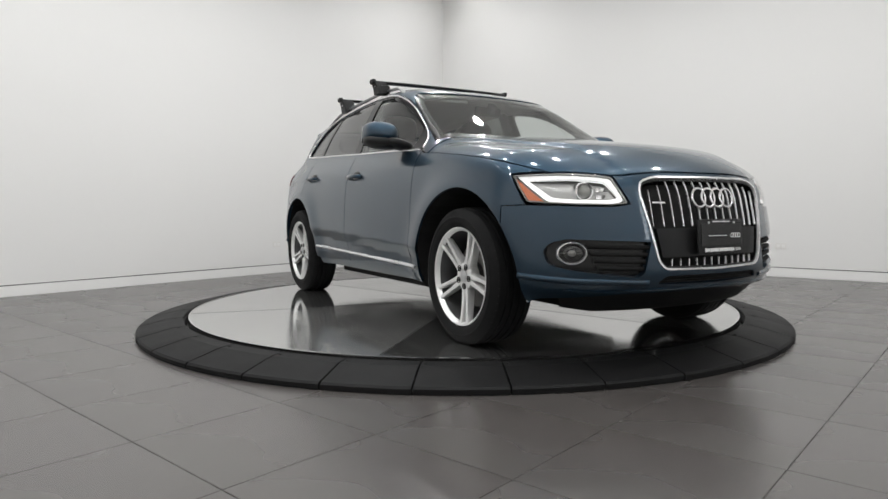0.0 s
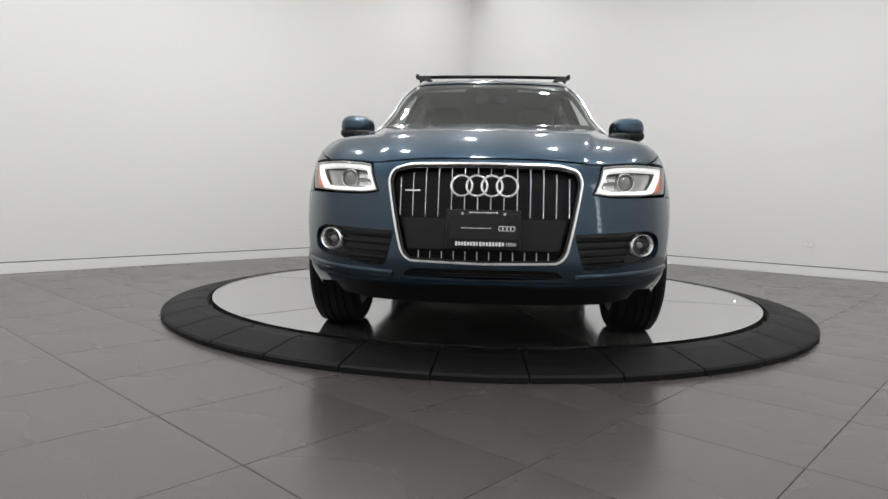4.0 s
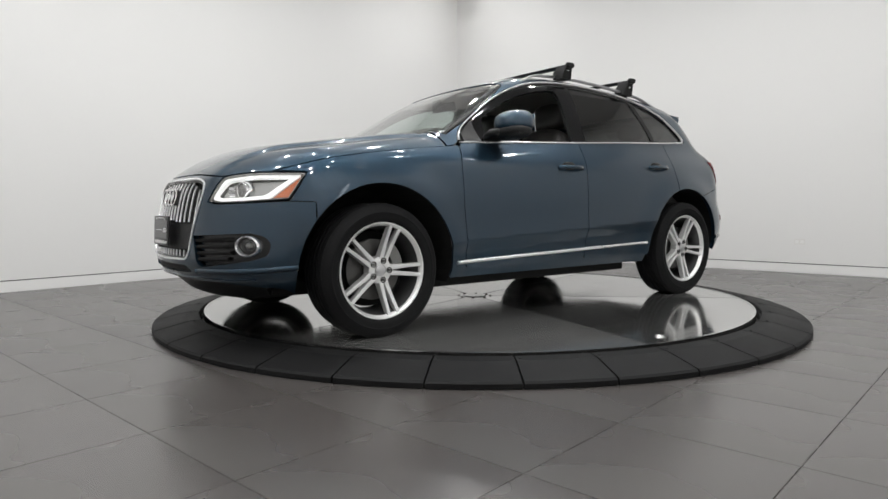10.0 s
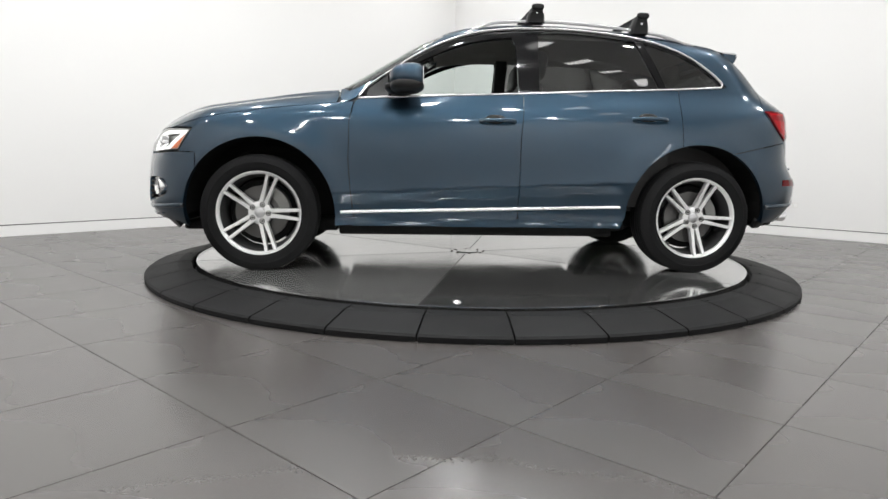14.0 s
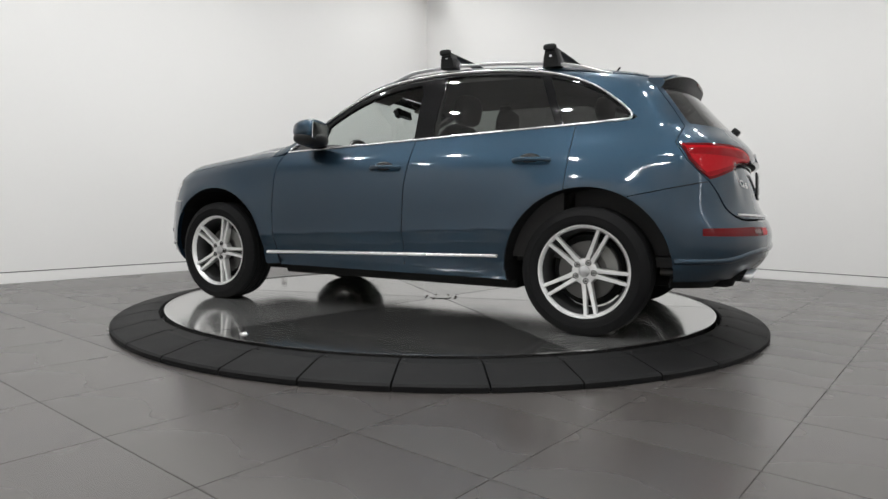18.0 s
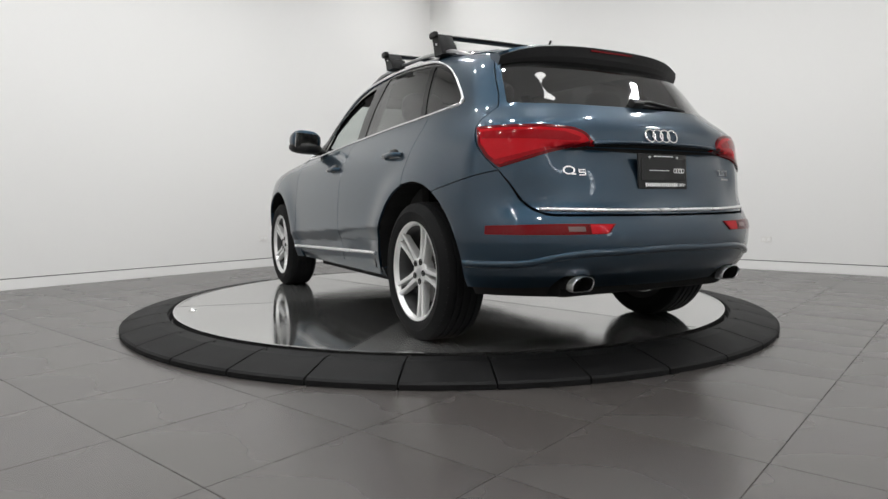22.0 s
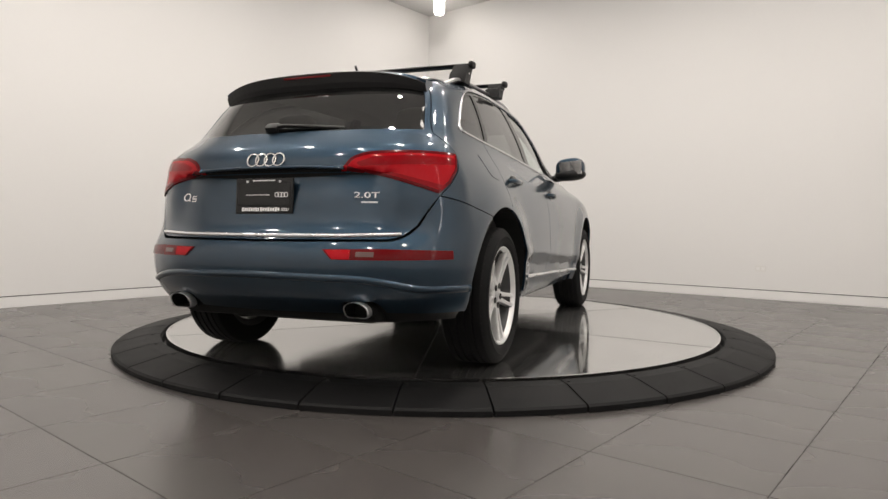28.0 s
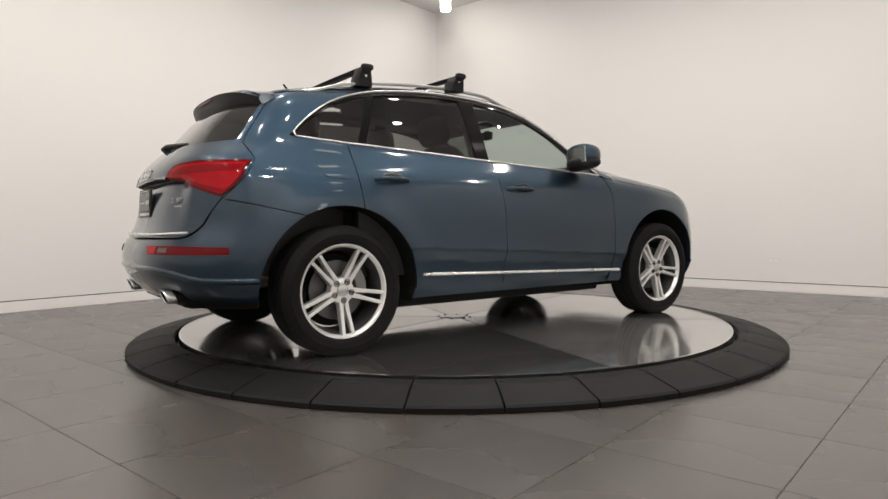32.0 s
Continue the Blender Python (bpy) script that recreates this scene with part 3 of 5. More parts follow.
# Outlines on the side, as (x, z).
BELT = spline([(0.85, 1.083), (0.42, 1.108), (0.05, 1.124), (-0.31, 1.142), (-0.67, 1.163), (-1.04, 1.182), (-1.40, 1.202), (-1.63, 1.220)])
LID = spline([(1.96, 0.886), (1.75, 0.945), (1.5, 0.99), (1.2, 1.03), (0.9, 1.062)])
GLASS_TOP = spline([(0.78, 1.135), (0.719, 1.185), (0.608, 1.266), (0.422, 1.390), (0.238, 1.482), (0.055, 1.543), (-0.129, 1.576), (-0.35, 1.592), (-0.683, 1.588), (-0.869, 1.571), (-1.055, 1.543), (-1.242, 1.490), (-1.40, 1.417), (-1.62, 1.245)])


def along(f, a, b, n=14):
    return [(x, float(f(x))) for x in np.linspace(a, b, n)]


for flip in (False, True):
    fender = panel("front_fender", from_side, along(LID, 1.95, 0.818, 11) + [(0.845, 0.95), (0.85, 0.70), (0.835, 0.50), (0.815, 0.29), (0.93, 0.285)]
                   + arc(AXLE, HUB_Z, ARCH, 188, 36, 26) + [(1.785, 0.733), (1.84, 0.734), (1.902, 0.736), (1.808, 0.884), (1.90, 0.890)], PAINT, car, flip=flip, step=0.022)
    door = panel("front_door", from_side, [(0.815, 0.335, 0.03), (0.835, 0.5), (0.85, 0.70), (0.845, 0.95), (0.815, 1.065)] + along(BELT, 0.79, -0.262, 10)
                 + [(-0.255, 1.02), (-0.236, 0.85), (-0.232, 0.67), (-0.232, 0.335, 0.03)], PAINT, car, flip=flip, step=0.02)
    rear_door = panel("rear_door", from_side, [(-0.232, 0.335, 0.03), (-0.232, 0.67), (-0.236, 0.85), (-0.255, 1.02)] + along(BELT, -0.262, -1.298, 10)
                      + [(-1.29, 1.0), (-1.283, 0.825)] + arc(-AXLE, HUB_Z, ARCH, 75.5, 8, 12) + [(-0.93, 0.335, 0.02)], PAINT, car, flip=flip, step=0.02)
    quarter = panel("rear_quarter_panel", from_side, [(-1.283, 0.825), (-1.29, 1.0)] + along(BELT, -1.298, -1.62, 5) + [(-1.638, 1.227)]
                    + along(GLASS_TOP, -1.60, -1.10, 12)[0:] + [(-1.12, 1.56), (-1.30, 1.532), (-1.50, 1.503), (-1.665, 1.476), (-1.735, 1.39), (-1.80, 1.30), (-1.845, 1.235), (-1.885, 1.17), (-1.855, 1.075), (-1.915, 0.985), (-1.97, 0.925), (-2.03, 0.865), (-1.94, 0.847), (-1.85, 0.828), (-1.75, 0.806), (-1.64, 0.782)]
                    + arc(-AXLE, HUB_Z, ARCH, 118, 76, 10), PAINT, car, flip=flip)
    panel("rocker_panel", from_side, [(0.83, 0.272), (0.83, 0.334), (-0.93, 0.334), (-0.92, 0.272)], PAINT, car, flip=flip, push=-0.022, gap=0.0, thick=0.05)
    strip("sill_moulding", from_side, [(0.90, 0.376), (-0.895, 0.428)], 0.021, BRIGHT, car, 0.006, flip, "bright sill moulding", 0.008)
    panel("sill_cover", from_side, [(0.82, 0.245), (0.82, 0.272), (-0.90, 0.272), (-0.90, 0.245)], DARK, car, flip=flip, push=-0.06, thick=0.08)
    if not flip:
        doors_l = door, rear_door
    else:
        doors_r = door, rear_door

# Windows: black surround, panes and bright frame.
for flip, doors in ((False, doors_l), (True, doors_r)):
    ring = [(0.80, 1.095)] + along(GLASS_TOP, 0.75, -1.60, 40) + [(-1.632, 1.226)] + along(BELT, -1.60, 0.78, 20)
    front_pane = [(0.60, float(BELT(0.60)) + 0.012, 0.01)] + along(lambda x: GLASS_TOP(x) - 0.028, 0.585, -0.255, 16) + [(-0.268, 1.5), (-0.262, float(BELT(-0.26)) + 0.012)]
    rear_pane = [(-0.368, float(BELT(-0.37)) + 0.012), (-0.375, 1.4)] + along(lambda x: GLASS_TOP(x) - 0.022, -0.383, -1.040, 12) + [(-1.175, float(BELT(-1.175)) + 0.012)]
    small_pane = [(-1.225, float(BELT(-1.225)) + 0.012)] + along(lambda x: GLASS_TOP(x) - 0.018, -1.098, -1.56, 12) + [(-1.60, 1.236, 0.02), (-1.55, float(BELT(-1.55)) + 0.012)]
    if not flip:
        front_pane = [(0.55, float(BELT(0.55)) + 0.012, 0.01)] + along(lambda x: GLASS_TOP(x) - 0.054, 0.520, -0.200, 16) + [(-0.228, 1.48, 0.03), (-0.235, float(BELT(-0.235)) + 0.012)]
    panel("window_surround", from_side, ring, PILLAR, car, holes=[front_pane, rear_pane, small_pane], gap=0.0, push=-0.010, thick=0.02, flip=flip, fine=0.015)
    if flip:
        pane = panel("window_pane", from_side, front_pane, CLEAR, doors[0], gap=-0.004, push=-0.016, thick=0.004, flip=flip, label="clear closed window pane")
        pane.visible_shadow = False
    pane = panel("window_pane", from_side, rear_pane, PRIVACY, doors[1], gap=-0.004, push=-0.014, thick=0.004, flip=flip, label="dark tinted window pane")
    pane = panel("quarter_window", from_side, small_pane, PRIVACY, car, gap=-0.004, push=-0.014, thick=0.004, flip=flip, label="dark tinted small rear side pane")
    strip("belt_moulding", from_side, along(lambda x: BELT(x) + 0.002, 0.79, -1.60, 30), 0.013, BRIGHT, car, 0.004, flip, "bright belt line moulding")
    strip("window_frame_moulding", from_side, [(0.79, 1.10)] + along(lambda x: GLASS_TOP(x) + 0.004, 0.755, -1.56, 50) + [(-1.61, 1.253), (-1.630, 1.230), (-1.60, 1.222)], 0.010, BRIGHT, car, 0.003, flip, "bright window frame moulding")

# Lid, roof, screens.
def reach(x, z):
    """How far round the long axis the skin is met at that height."""
    p, _ = from_side(np.array([[x, z]]))
    return 0.9 * math.atan2(float(p[0, 1]), z - 0.55)


def brow(y, z):
    """A point on the front edge of the lid."""
    p, _ = onto(np.array([[0.5, y, z]]), np.array([[1.0, 0.0, 0.0]]), 0.0, 2.2)
    return float(p[0, 0]), 0.9 * math.atan2(y, z - 0.55)


lid_edge = [(x, reach(x, float(LID(x)))) for x in np.linspace(1.955, 0.925, 12)]
panel("hood", from_above, [brow(0, 0.889), brow(0.15, 0.889), brow(0.30, 0.886), brow(0.40, 0.878), brow(0.46, 0.872), brow(0.52, 0.871), brow(0.58, 0.878), brow(0.66, 0.885), brow(0.74, 0.887)] + lid_edge + [(0.915, 0.86), (0.925, 0.755), (0.955, 0.45), (0.965, 0.2), (0.967, 0.0)],
      PAINT, car, both=True, thick=0.02, gap=0.0015)
screen = panel("windshield", from_above, [(0.955, 0.0), (0.952, 0.2), (0.942, 0.45), (0.905, 0.70), (0.862, 0.788), (0.62, 0.658), (0.35, 0.520), (0.27, 0.465), (0.285, 0.25), (0.29, 0.0)], SCREEN, car, both=True, thick=0.005, push=-0.004, label="clear laminated windshield")
screen.visible_shadow = False
panel("windshield_surround", from_above, [(0.965, 0.0), (0.962, 0.2), (0.952, 0.45), (0.915, 0.735), (0.855, 0.806), (0.62, 0.676), (0.35, 0.536), (0.255, 0.485), (0.265, 0.25), (0.27, 0.0)], GLOSS_BLACK, car, both=True, push=-0.008, thick=0.01,
      holes=[[(0.905, -0.3), (0.905, 0.3), (0.890, 0.5), (0.850, 0.680), (0.828, 0.730), (0.62, 0.622), (0.36, 0.490), (0.345, 0.3), (0.345, -0.3), (0.36, -0.490), (0.62, -0.622), (0.828, -0.730), (0.850, -0.680), (0.890, -0.5)]])
edge = [(x, reach(x, float(GLASS_TOP(x)) + 0.010)) for x in np.linspace(0.76, -1.10, 34)]
panel("roof", from_above, [(0.262, 0.0), (0.258, 0.25), (0.248, 0.475), (0.35, 0.540), (0.62, 0.680), (0.80, 0.780), (0.850, 0.810), (0.912, 0.748), (0.908, 0.86), (0.905, reach(0.905, 1.062)), (0.85, reach(0.85, 1.070)), (0.805, reach(0.805, 1.096))] + edge
      + [(-1.12, reach(-1.12, 1.562)), (-1.30, reach(-1.30, 1.534)), (-1.50, reach(-1.50, 1.505)), (-1.66, reach(-1.66, 1.478)), (-1.69, 0.40), (-1.715, 0.2), (-1.72, 0.0)], PAINT, car, both=True, thick=0.012)


# ---- the car: nose ----
def nf(y, z, r=0.0):
    """A point seen from ahead, for an outline round the nose."""
    p, _ = onto(np.array([[0.5, y, z]]), np.array([[1.0, 0.0, 0.0]]), 0.0, 2.2)
    return nose_w(float(p[0, 0]), y), z, r


def ns(x, z, r=0.0):
    """A point seen from the side, for an outline round the nose."""
    p, _ = from_side(np.array([[x, z]]))
    return nose_w(x, float(p[0, 1])), z, r


def tf(y, z, r=0.0):
    p, _ = onto(np.array([[-0.5, y, z]]), np.array([[-1.0, 0.0, 0.0]]), 0.0, 2.2)
    return tail_w(float(p[0, 0]), y), z, r


def ts(x, z, r=0.0):
    p, _ = from_side(np.array([[x, z]]))
    return tail_w(x, float(p[0, 1])), z, r


def mirrored(half):
    """An outline that spans the body, from its half, which starts and ends on the middle line."""
    return list(half) + [(-p[0], *p[1:]) for p in half[::-1] if abs(p[0]) > 1e-6]


GRILLE = mirrored([nf(0, 0.868), nf(0.325, 0.865, 0.03), nf(0.410, 0.842, 0.03), nf(0.432, 0.790, 0.03), nf(0.366, 0.470, 0.03), nf(0.330, 0.431, 0.03), nf(0, 0.424)])
FOG = [nf(0.395, 0.562, 0.01), nf(0.60, 0.572), nf(0.745, 0.578), ns(2.01, 0.562, 0.03), ns(1.985, 0.525, 0.03), ns(2.00, 0.462, 0.03), nf(0.74, 0.438), nf(0.62, 0.418), nf(0.46, 0.398, 0.02), nf(0.43, 0.42, 0.02)]
SLIT = mirrored([nf(0, 0.402), nf(0.315, 0.402, 0.02), nf(0.36, 0.366, 0.02), nf(0, 0.356)])
HEAD = [nf(0.480, 0.738, 0.012), nf(0.55, 0.730), nf(0.70, 0.734), ns(1.903, 0.748, 0.012), ns(1.812, 0.880, 0.008), nf(0.73, 0.884), nf(0.66, 0.882), nf(0.58, 0.875), nf(0.523, 0.865, 0.012)]


def other(outline):
    return [(-p[0], *p[1:]) for p in outline]


bumper = panel("front_bumper", from_nose, mirrored([nf(0, 0.886), nf(0.15, 0.886), nf(0.30, 0.883), nf(0.40, 0.875), nf(0.46, 0.869), nf(0.52, 0.868), nf(0.515, 0.86), nf(0.474, 0.735), nf(0.55, 0.724), nf(0.70, 0.728), ns(1.902, 0.736), ns(1.84, 0.734), ns(1.785, 0.733)]
               + [ns(*q) for q in arc(AXLE, HUB_Z, ARCH, 36, -12, 10)] + [nf(0.80, 0.294, 0.02), nf(0.70, 0.302), nf(0.45, 0.322), nf(0, 0.328)]),
               PAINT, car, holes=[GRILLE, FOG, other(FOG), SLIT], thick=0.03, step=0.03)
panel("lower_lip", from_nose, mirrored([nf(0, 0.330), nf(0.45, 0.324), nf(0.74, 0.300), nf(0.70, 0.235), nf(0.55, 0.208), nf(0, 0.205)]), BLACK, car, push=-0.02, thick=0.03)
for flip in (False, True):
    strip("bumper_crease", from_nose, [ns(1.872, 0.404)[:2], ns(1.95, 0.398)[:2], nf(0.80, 0.392)[:2], nf(0.70, 0.384)[:2], nf(0.55, 0.378)[:2], nf(0.40, 0.372)[:2]], 0.030, PAINT, bumper, 0.0, flip, height=0.009)
panel("bumper_lip", from_nose, mirrored([nf(0, 0.346), nf(0.40, 0.345), nf(0.62, 0.342), nf(0.74, 0.350), nf(0.74, 0.338), nf(0.64, 0.326), nf(0, 0.332)]), PAINT, bumper, push=0.010, thick=0.012)
panel("slit_backing", from_nose, SLIT, DARK, car, gap=-0.012, push=-0.028, thick=0.0)
for z in (0.368, 0.381, 0.394):
    strip("slit_bar", from_nose, [(-0.33, z), (0, z - 0.002), (0.33, z)], 0.006, BLACK, car, -0.012)

grille = panel("grille", from_nose, GRILLE, DARK, car, gap=-0.004, push=-0.040, thick=0.0, label="upright chrome slats in a bright grille frame")
inner = inset(rounded(GRILLE), 0.0088)
panel("grille_frame", from_nose, GRILLE, BRIGHT, grille, holes=[inner], gap=0.0, push=0.005, thick=0.03, step=0.02, fine=0.012)
panel("grille_surround", from_nose, [tuple(q) for q in inner], GLOSS_BLACK, grille, holes=[inset(inner, 0.010)], gap=0.0, push=-0.006, thick=0.03, step=0.02, fine=0.012)


def slat(z0, z1, y, parent):
    """An upright chrome slat between two heights."""
    z = np.linspace(z0, z1, 9)
    q = np.array([nf(y, float(v))[:2] for v in z])
    return strip("slat", from_nose, q, 0.0044, BRIGHT, parent, -0.010, height=0.004)


for k in range(14):
    y = (k - 6.5) * 0.0574
    out = abs(k - 6.5)
    top = 0.846 if out < 5 else 0.846 - (out - 4.5) * 0.020
    if out < 2:
        slat(top, 0.806, y, grille)
        slat(0.722, 0.640, y, grille)
    else:
        slat(top, 0.632, y, grille)
    if out < 6:
        slat(0.482, 0.444, y * 0.90, grille)
panel("plate_panel", from_nose, mirrored([nf(0, 0.628), nf(0.362, 0.626, 0.008), nf(0.335, 0.486, 0.008), nf(0, 0.486)]), BLACK, grille, push=-0.010, thick=0.025)


def rings(parent, m, r, spacing, tube_r):
    """Four linked bright rings."""
    emblem = empty("emblem", parent, m)
    tagged(emblem, "four linked chrome rings")
    for k in range(4):
        bm = lathe(bmesh.new(), [(r + tube_r * math.cos(t), tube_r * 0.9 * math.sin(t)) for t in (2 * math.pi * j / 10 for j in range(11))], 40, pose((k - 1.5) * spacing, 0, 0.001 * (k % 2)))
        part("ring", bm, CHROME, emblem, smooth=60)
    return emblem


rings(car, pose(2.258, 0, 0.765, 90, 0, 90) @ pose(0, 0, 0, -12), 0.045, 0.0655, 0.0062)
part("side_badge", box(bmesh.new(), (0.006, 0.070, 0.008), pose(2.212, -0.318, 0.742, 0, -8, -14), 0.002), CHROME, grille)


def number_plate(m):
    """A dark dealer plate in a black frame, its print as plain bars."""
    plate = tagged(empty("dealer_plate", car, m), "black dealer plate in a black frame")
    part("frame", box(bmesh.new(), (0.012, 0.318, 0.165), pose(0, 0, 0), 0.006), FRAME_BLACK, plate, smooth=40)
    part("board", box(bmesh.new(), (0.004, 0.288, 0.105), pose(0.007, 0, 0.010), 0.001, 1), GLOSS_BLACK, plate)
    for dy, dz, w, h in ((0.0, 0.071, 0.125, 0.006), (-0.030, 0.004, 0.13, 0.004), (-0.070, -0.063, 0.100, 0.019), (0.037, -0.063, 0.11, 0.019)):
        n = max(3, int(w / 0.0125))
        for k in range(n):
            part("print_bar", box(bmesh.new(), (0.002, w / n * 0.72, h * (0.8 if k % 3 else 1.0)), pose(0.0078 if dz > 0.06 or dz < -0.05 else 0.0102, dy - w / 2 + (k + 0.5) * w / n, dz)), PRINT, plate)
    for k in range(4):
        part("print_ring", lathe(bmesh.new(), [(0.0085, 0.0), (0.0085, 0.0015), (0.0115, 0.0015), (0.0115, 0.0)], 20, pose(0.0095, 0.075 + k * 0.0165, 0.004, 0, 90)), PRINT, plate)
        part("print_ring", lathe(bmesh.new(), [(0.005, 0.0), (0.005, 0.0015), (0.007, 0.0015), (0.007, 0.0)], 14, pose(0.0068, 0.105 + k * 0.0095, -0.063, 0, 90)), PRINT, plate)
    for dy in (-0.09, 0.09):
        part("screw", cyl(bmesh.new(), 0.006, 0.006, pose(0.008, dy, 0.066, 0, 90), segments=12), SATIN, plate)
    return plate


number_plate(pose(2.306, 0.0, 0.580, 0, -3, 0))

for flip in (False, True):
    s = -1 if flip else 1
    # Head lamp: a deep housing, a light strip round it, amber corner, projector, clear cover.
    lamp = panel("headlight", from_nose, HEAD, GREY, car, gap=0.002, push=-0.075, thick=0.0, flip=flip, label="headlight with a white light strip and an amber corner")
    loop = inset(rounded(HEAD), 0.003)
    panel("lamp_rim", from_nose, [tuple(q) for q in loop], GREY, lamp, holes=[inset(loop, 0.004)], gap=0.0, push=-0.002, thick=0.075, step=0.03, flip=flip, fine=0.012)
    strip_out = [nf(0.496, 0.749, 0.02), nf(0.56, 0.741), nf(0.68, 0.744), (0.815, 0.752, 0.02), (0.960, 0.874, 0.015), nf(0.70, 0.879), nf(0.64, 0.877), nf(0.53, 0.864, 0.02)]
    strip_in = [nf(0.514, 0.766, 0.02), nf(0.57, 0.756), nf(0.68, 0.759), (0.792, 0.768, 0.02), (0.910, 0.857, 0.015), nf(0.70, 0.863), nf(0.64, 0.861), nf(0.555, 0.849, 0.02)]
    panel("light_strip", from_nose, strip_out, DRL, lamp, holes=[strip_in], gap=0.0, push=-0.014, thick=0.02, step=0.02, flip=flip, fine=0.012, label="glowing white light strip")
    panel("amber_reflector", from_nose, [(0.828, 0.752), ns(1.908, 0.756), ns(1.822, 0.868), (0.966, 0.868)], AMBER, lamp, gap=0.002, push=-0.012, thick=0.03, step=0.02, flip=flip)
    panel("inner_bezel", from_nose, [tuple(q) for q in rounded(strip_in)], SILVER, lamp, gap=0.0, push=-0.055, thick=0.0, flip=flip)
    q = np.array([nf(0.655, 0.808)[:2]])
    p, _ = from_nose(q, -0.045)
    m = Matrix.Translation((float(p[0, 0]), s * float(p[0, 1]), float(p[0, 2]))) @ pose(0, 0, 0, 0, 90, s * 14)
    part("projector_ring", lathe(bmesh.new(), [(0.036, -0.02), (0.036, 0.018), (0.041, 0.020), (0.044, 0.012), (0.044, -0.02)], 36, m), CHROME, lamp, smooth=40)
    part("projector_lens", lathe(bmesh.new(), [(0.036, 0.0), (0.034, 0.010), (0.026, 0.020), (0.014, 0.026), (0.0, 0.028)], 32, m), GREY, lamp, smooth=60)
    q = np.array([nf(0.575, 0.80)[:2]])
    p, _ = from_nose(q, -0.05)
    for dz in (-0.016, 0.016):
        part("reflector_bar", box(bmesh.new(), (0.03, 0.065, 0.018), Matrix.Translation((float(p[0, 0]), s * float(p[0, 1]), float(p[0, 2]) + dz)) @ pose(0, 0, 0, 0, 0, s * -18), 0.004), CHROME, lamp)
    cover = panel("lamp_cover", from_nose, HEAD, LENS, lamp, gap=0.002, push=0.0, thick=0.0, flip=flip)
    cover.visible_shadow = False
    # Fog lamp pocket.
    pocket = panel("fog_lamp_pocket", from_nose, FOG, GLOSS_BLACK, car, gap=-0.003, push=-0.032, thick=0.0, flip=flip, label="black fog lamp pocket with a chrome-ringed lamp")
    for k, z in enumerate((0.545, 0.512, 0.479, 0.446)):
        a, b = nf(0.40 + 0.010 * k, z - 0.008)[:2], nf(0.672 - 0.012 * k, z)[:2]
        strip("pocket_bar", from_nose, [a, b], 0.021, DARK, pocket, -0.016, flip, height=0.007)
    p, n = from_nose(np.array([nf(0.728, 0.513)[:2]]), -0.022)
    m = Matrix.Translation((float(p[0, 0]), s * float(p[0, 1]), float(p[0, 2]))) @ pose(0, 0, 0, 0, 90, s * 34) @ Matrix.Diagonal((1.0, 1.32, 1.0, 1.0))
    part("fog_ring", lathe(bmesh.new(), [(0.044, -0.03), (0.045, 0.012), (0.049, 0.018), (0.053, 0.014), (0.055, -0.01), (0.055, -0.03)], 40, m), BRIGHT, pocket, smooth=50)
    part("fog_reflector", lathe(bmesh.new(), [(0.042, 0.0), (0.03, -0.016), (0.014, -0.022), (0.0, -0.022)], 32, m), DARK, pocket, smooth=60)
    part("fog_bulb", lathe(bmesh.new(), [(0.0, 0.004), (0.010, 0.002), (0.014, -0.008), (0.014, -0.022)], 20, m), GREY, pocket, smooth=60)
    lens = part("fog_lens", lathe(bmesh.new(), [(0.042, 0.004), (0.03, 0.009), (0.015, 0.012), (0.0, 0.013)], 32, m), LENS, pocket, smooth=60)
    lens.visible_shadow = False

# ---- the car: tail ----
GATE_LINE = np.array([(-1.665, 1.476), (-1.735, 1.39), (-1.80, 1.30), (-1.845, 1.235), (-1.885, 1.17), (-1.855, 1.075), (-1.915, 0.985), (-1.97, 0.925), (-2.03, 0.865)])
GATE_EDGE = [ts(*(p + (q - p) * k / 5)) for p, q in zip(GATE_LINE, GATE_LINE[1:]) for k in range(5)] + [ts(*GATE_LINE[-1])]
REAR_GLASS = mirrored([tf(0, 1.172), tf(0.30, 1.173), tf(0.665, 1.186, 0.015), tf(0.60, 1.395, 0.02), tf(0.57, 1.435, 0.02), tf(0.3, 1.455), tf(0, 1.462)])
gate = panel("tailgate", from_tail, mirrored([tf(0, 1.475), tf(0.42, 1.466)] + GATE_EDGE + [tf(0.757, 0.80), tf(0.72, 0.73), tf(0.685, 0.69, 0.03), tf(0.63, 0.667, 0.03), tf(0, 0.662)]), PAINT, car, holes=[REAR_GLASS], step=0.03)
pane = panel("rear_window", from_tail, REAR_GLASS, REAR_PANE, gate, gap=0.003, push=-0.003, thick=0.004, label="dark tinted rear window")
panel("handle_recess", from_tail, mirrored([tf(0, 0.984), tf(0.40, 0.980), tf(0.52, 0.955), tf(0.40, 0.958), tf(0.17, 0.948), tf(0, 0.948)]), DARK, gate, gap=0, push=0.003, thick=0.006, step=0.02)
strip("tailgate_lip", from_tail, [tf(-0.40, 0.988)[:2], tf(-0.2, 0.992)[:2], tf(0, 0.993)[:2], tf(0.2, 0.992)[:2], tf(0.40, 0.988)[:2]], 0.014, PAINT, gate, 0.004, height=0.010)
strip("tailgate_moulding", from_tail, [tf(-0.665, 0.690)[:2], tf(-0.4, 0.682)[:2], tf(0, 0.680)[:2], tf(0.4, 0.682)[:2], tf(0.665, 0.690)[:2]], 0.017, BRIGHT, gate, 0.005, label="bright tailgate moulding", height=0.007)
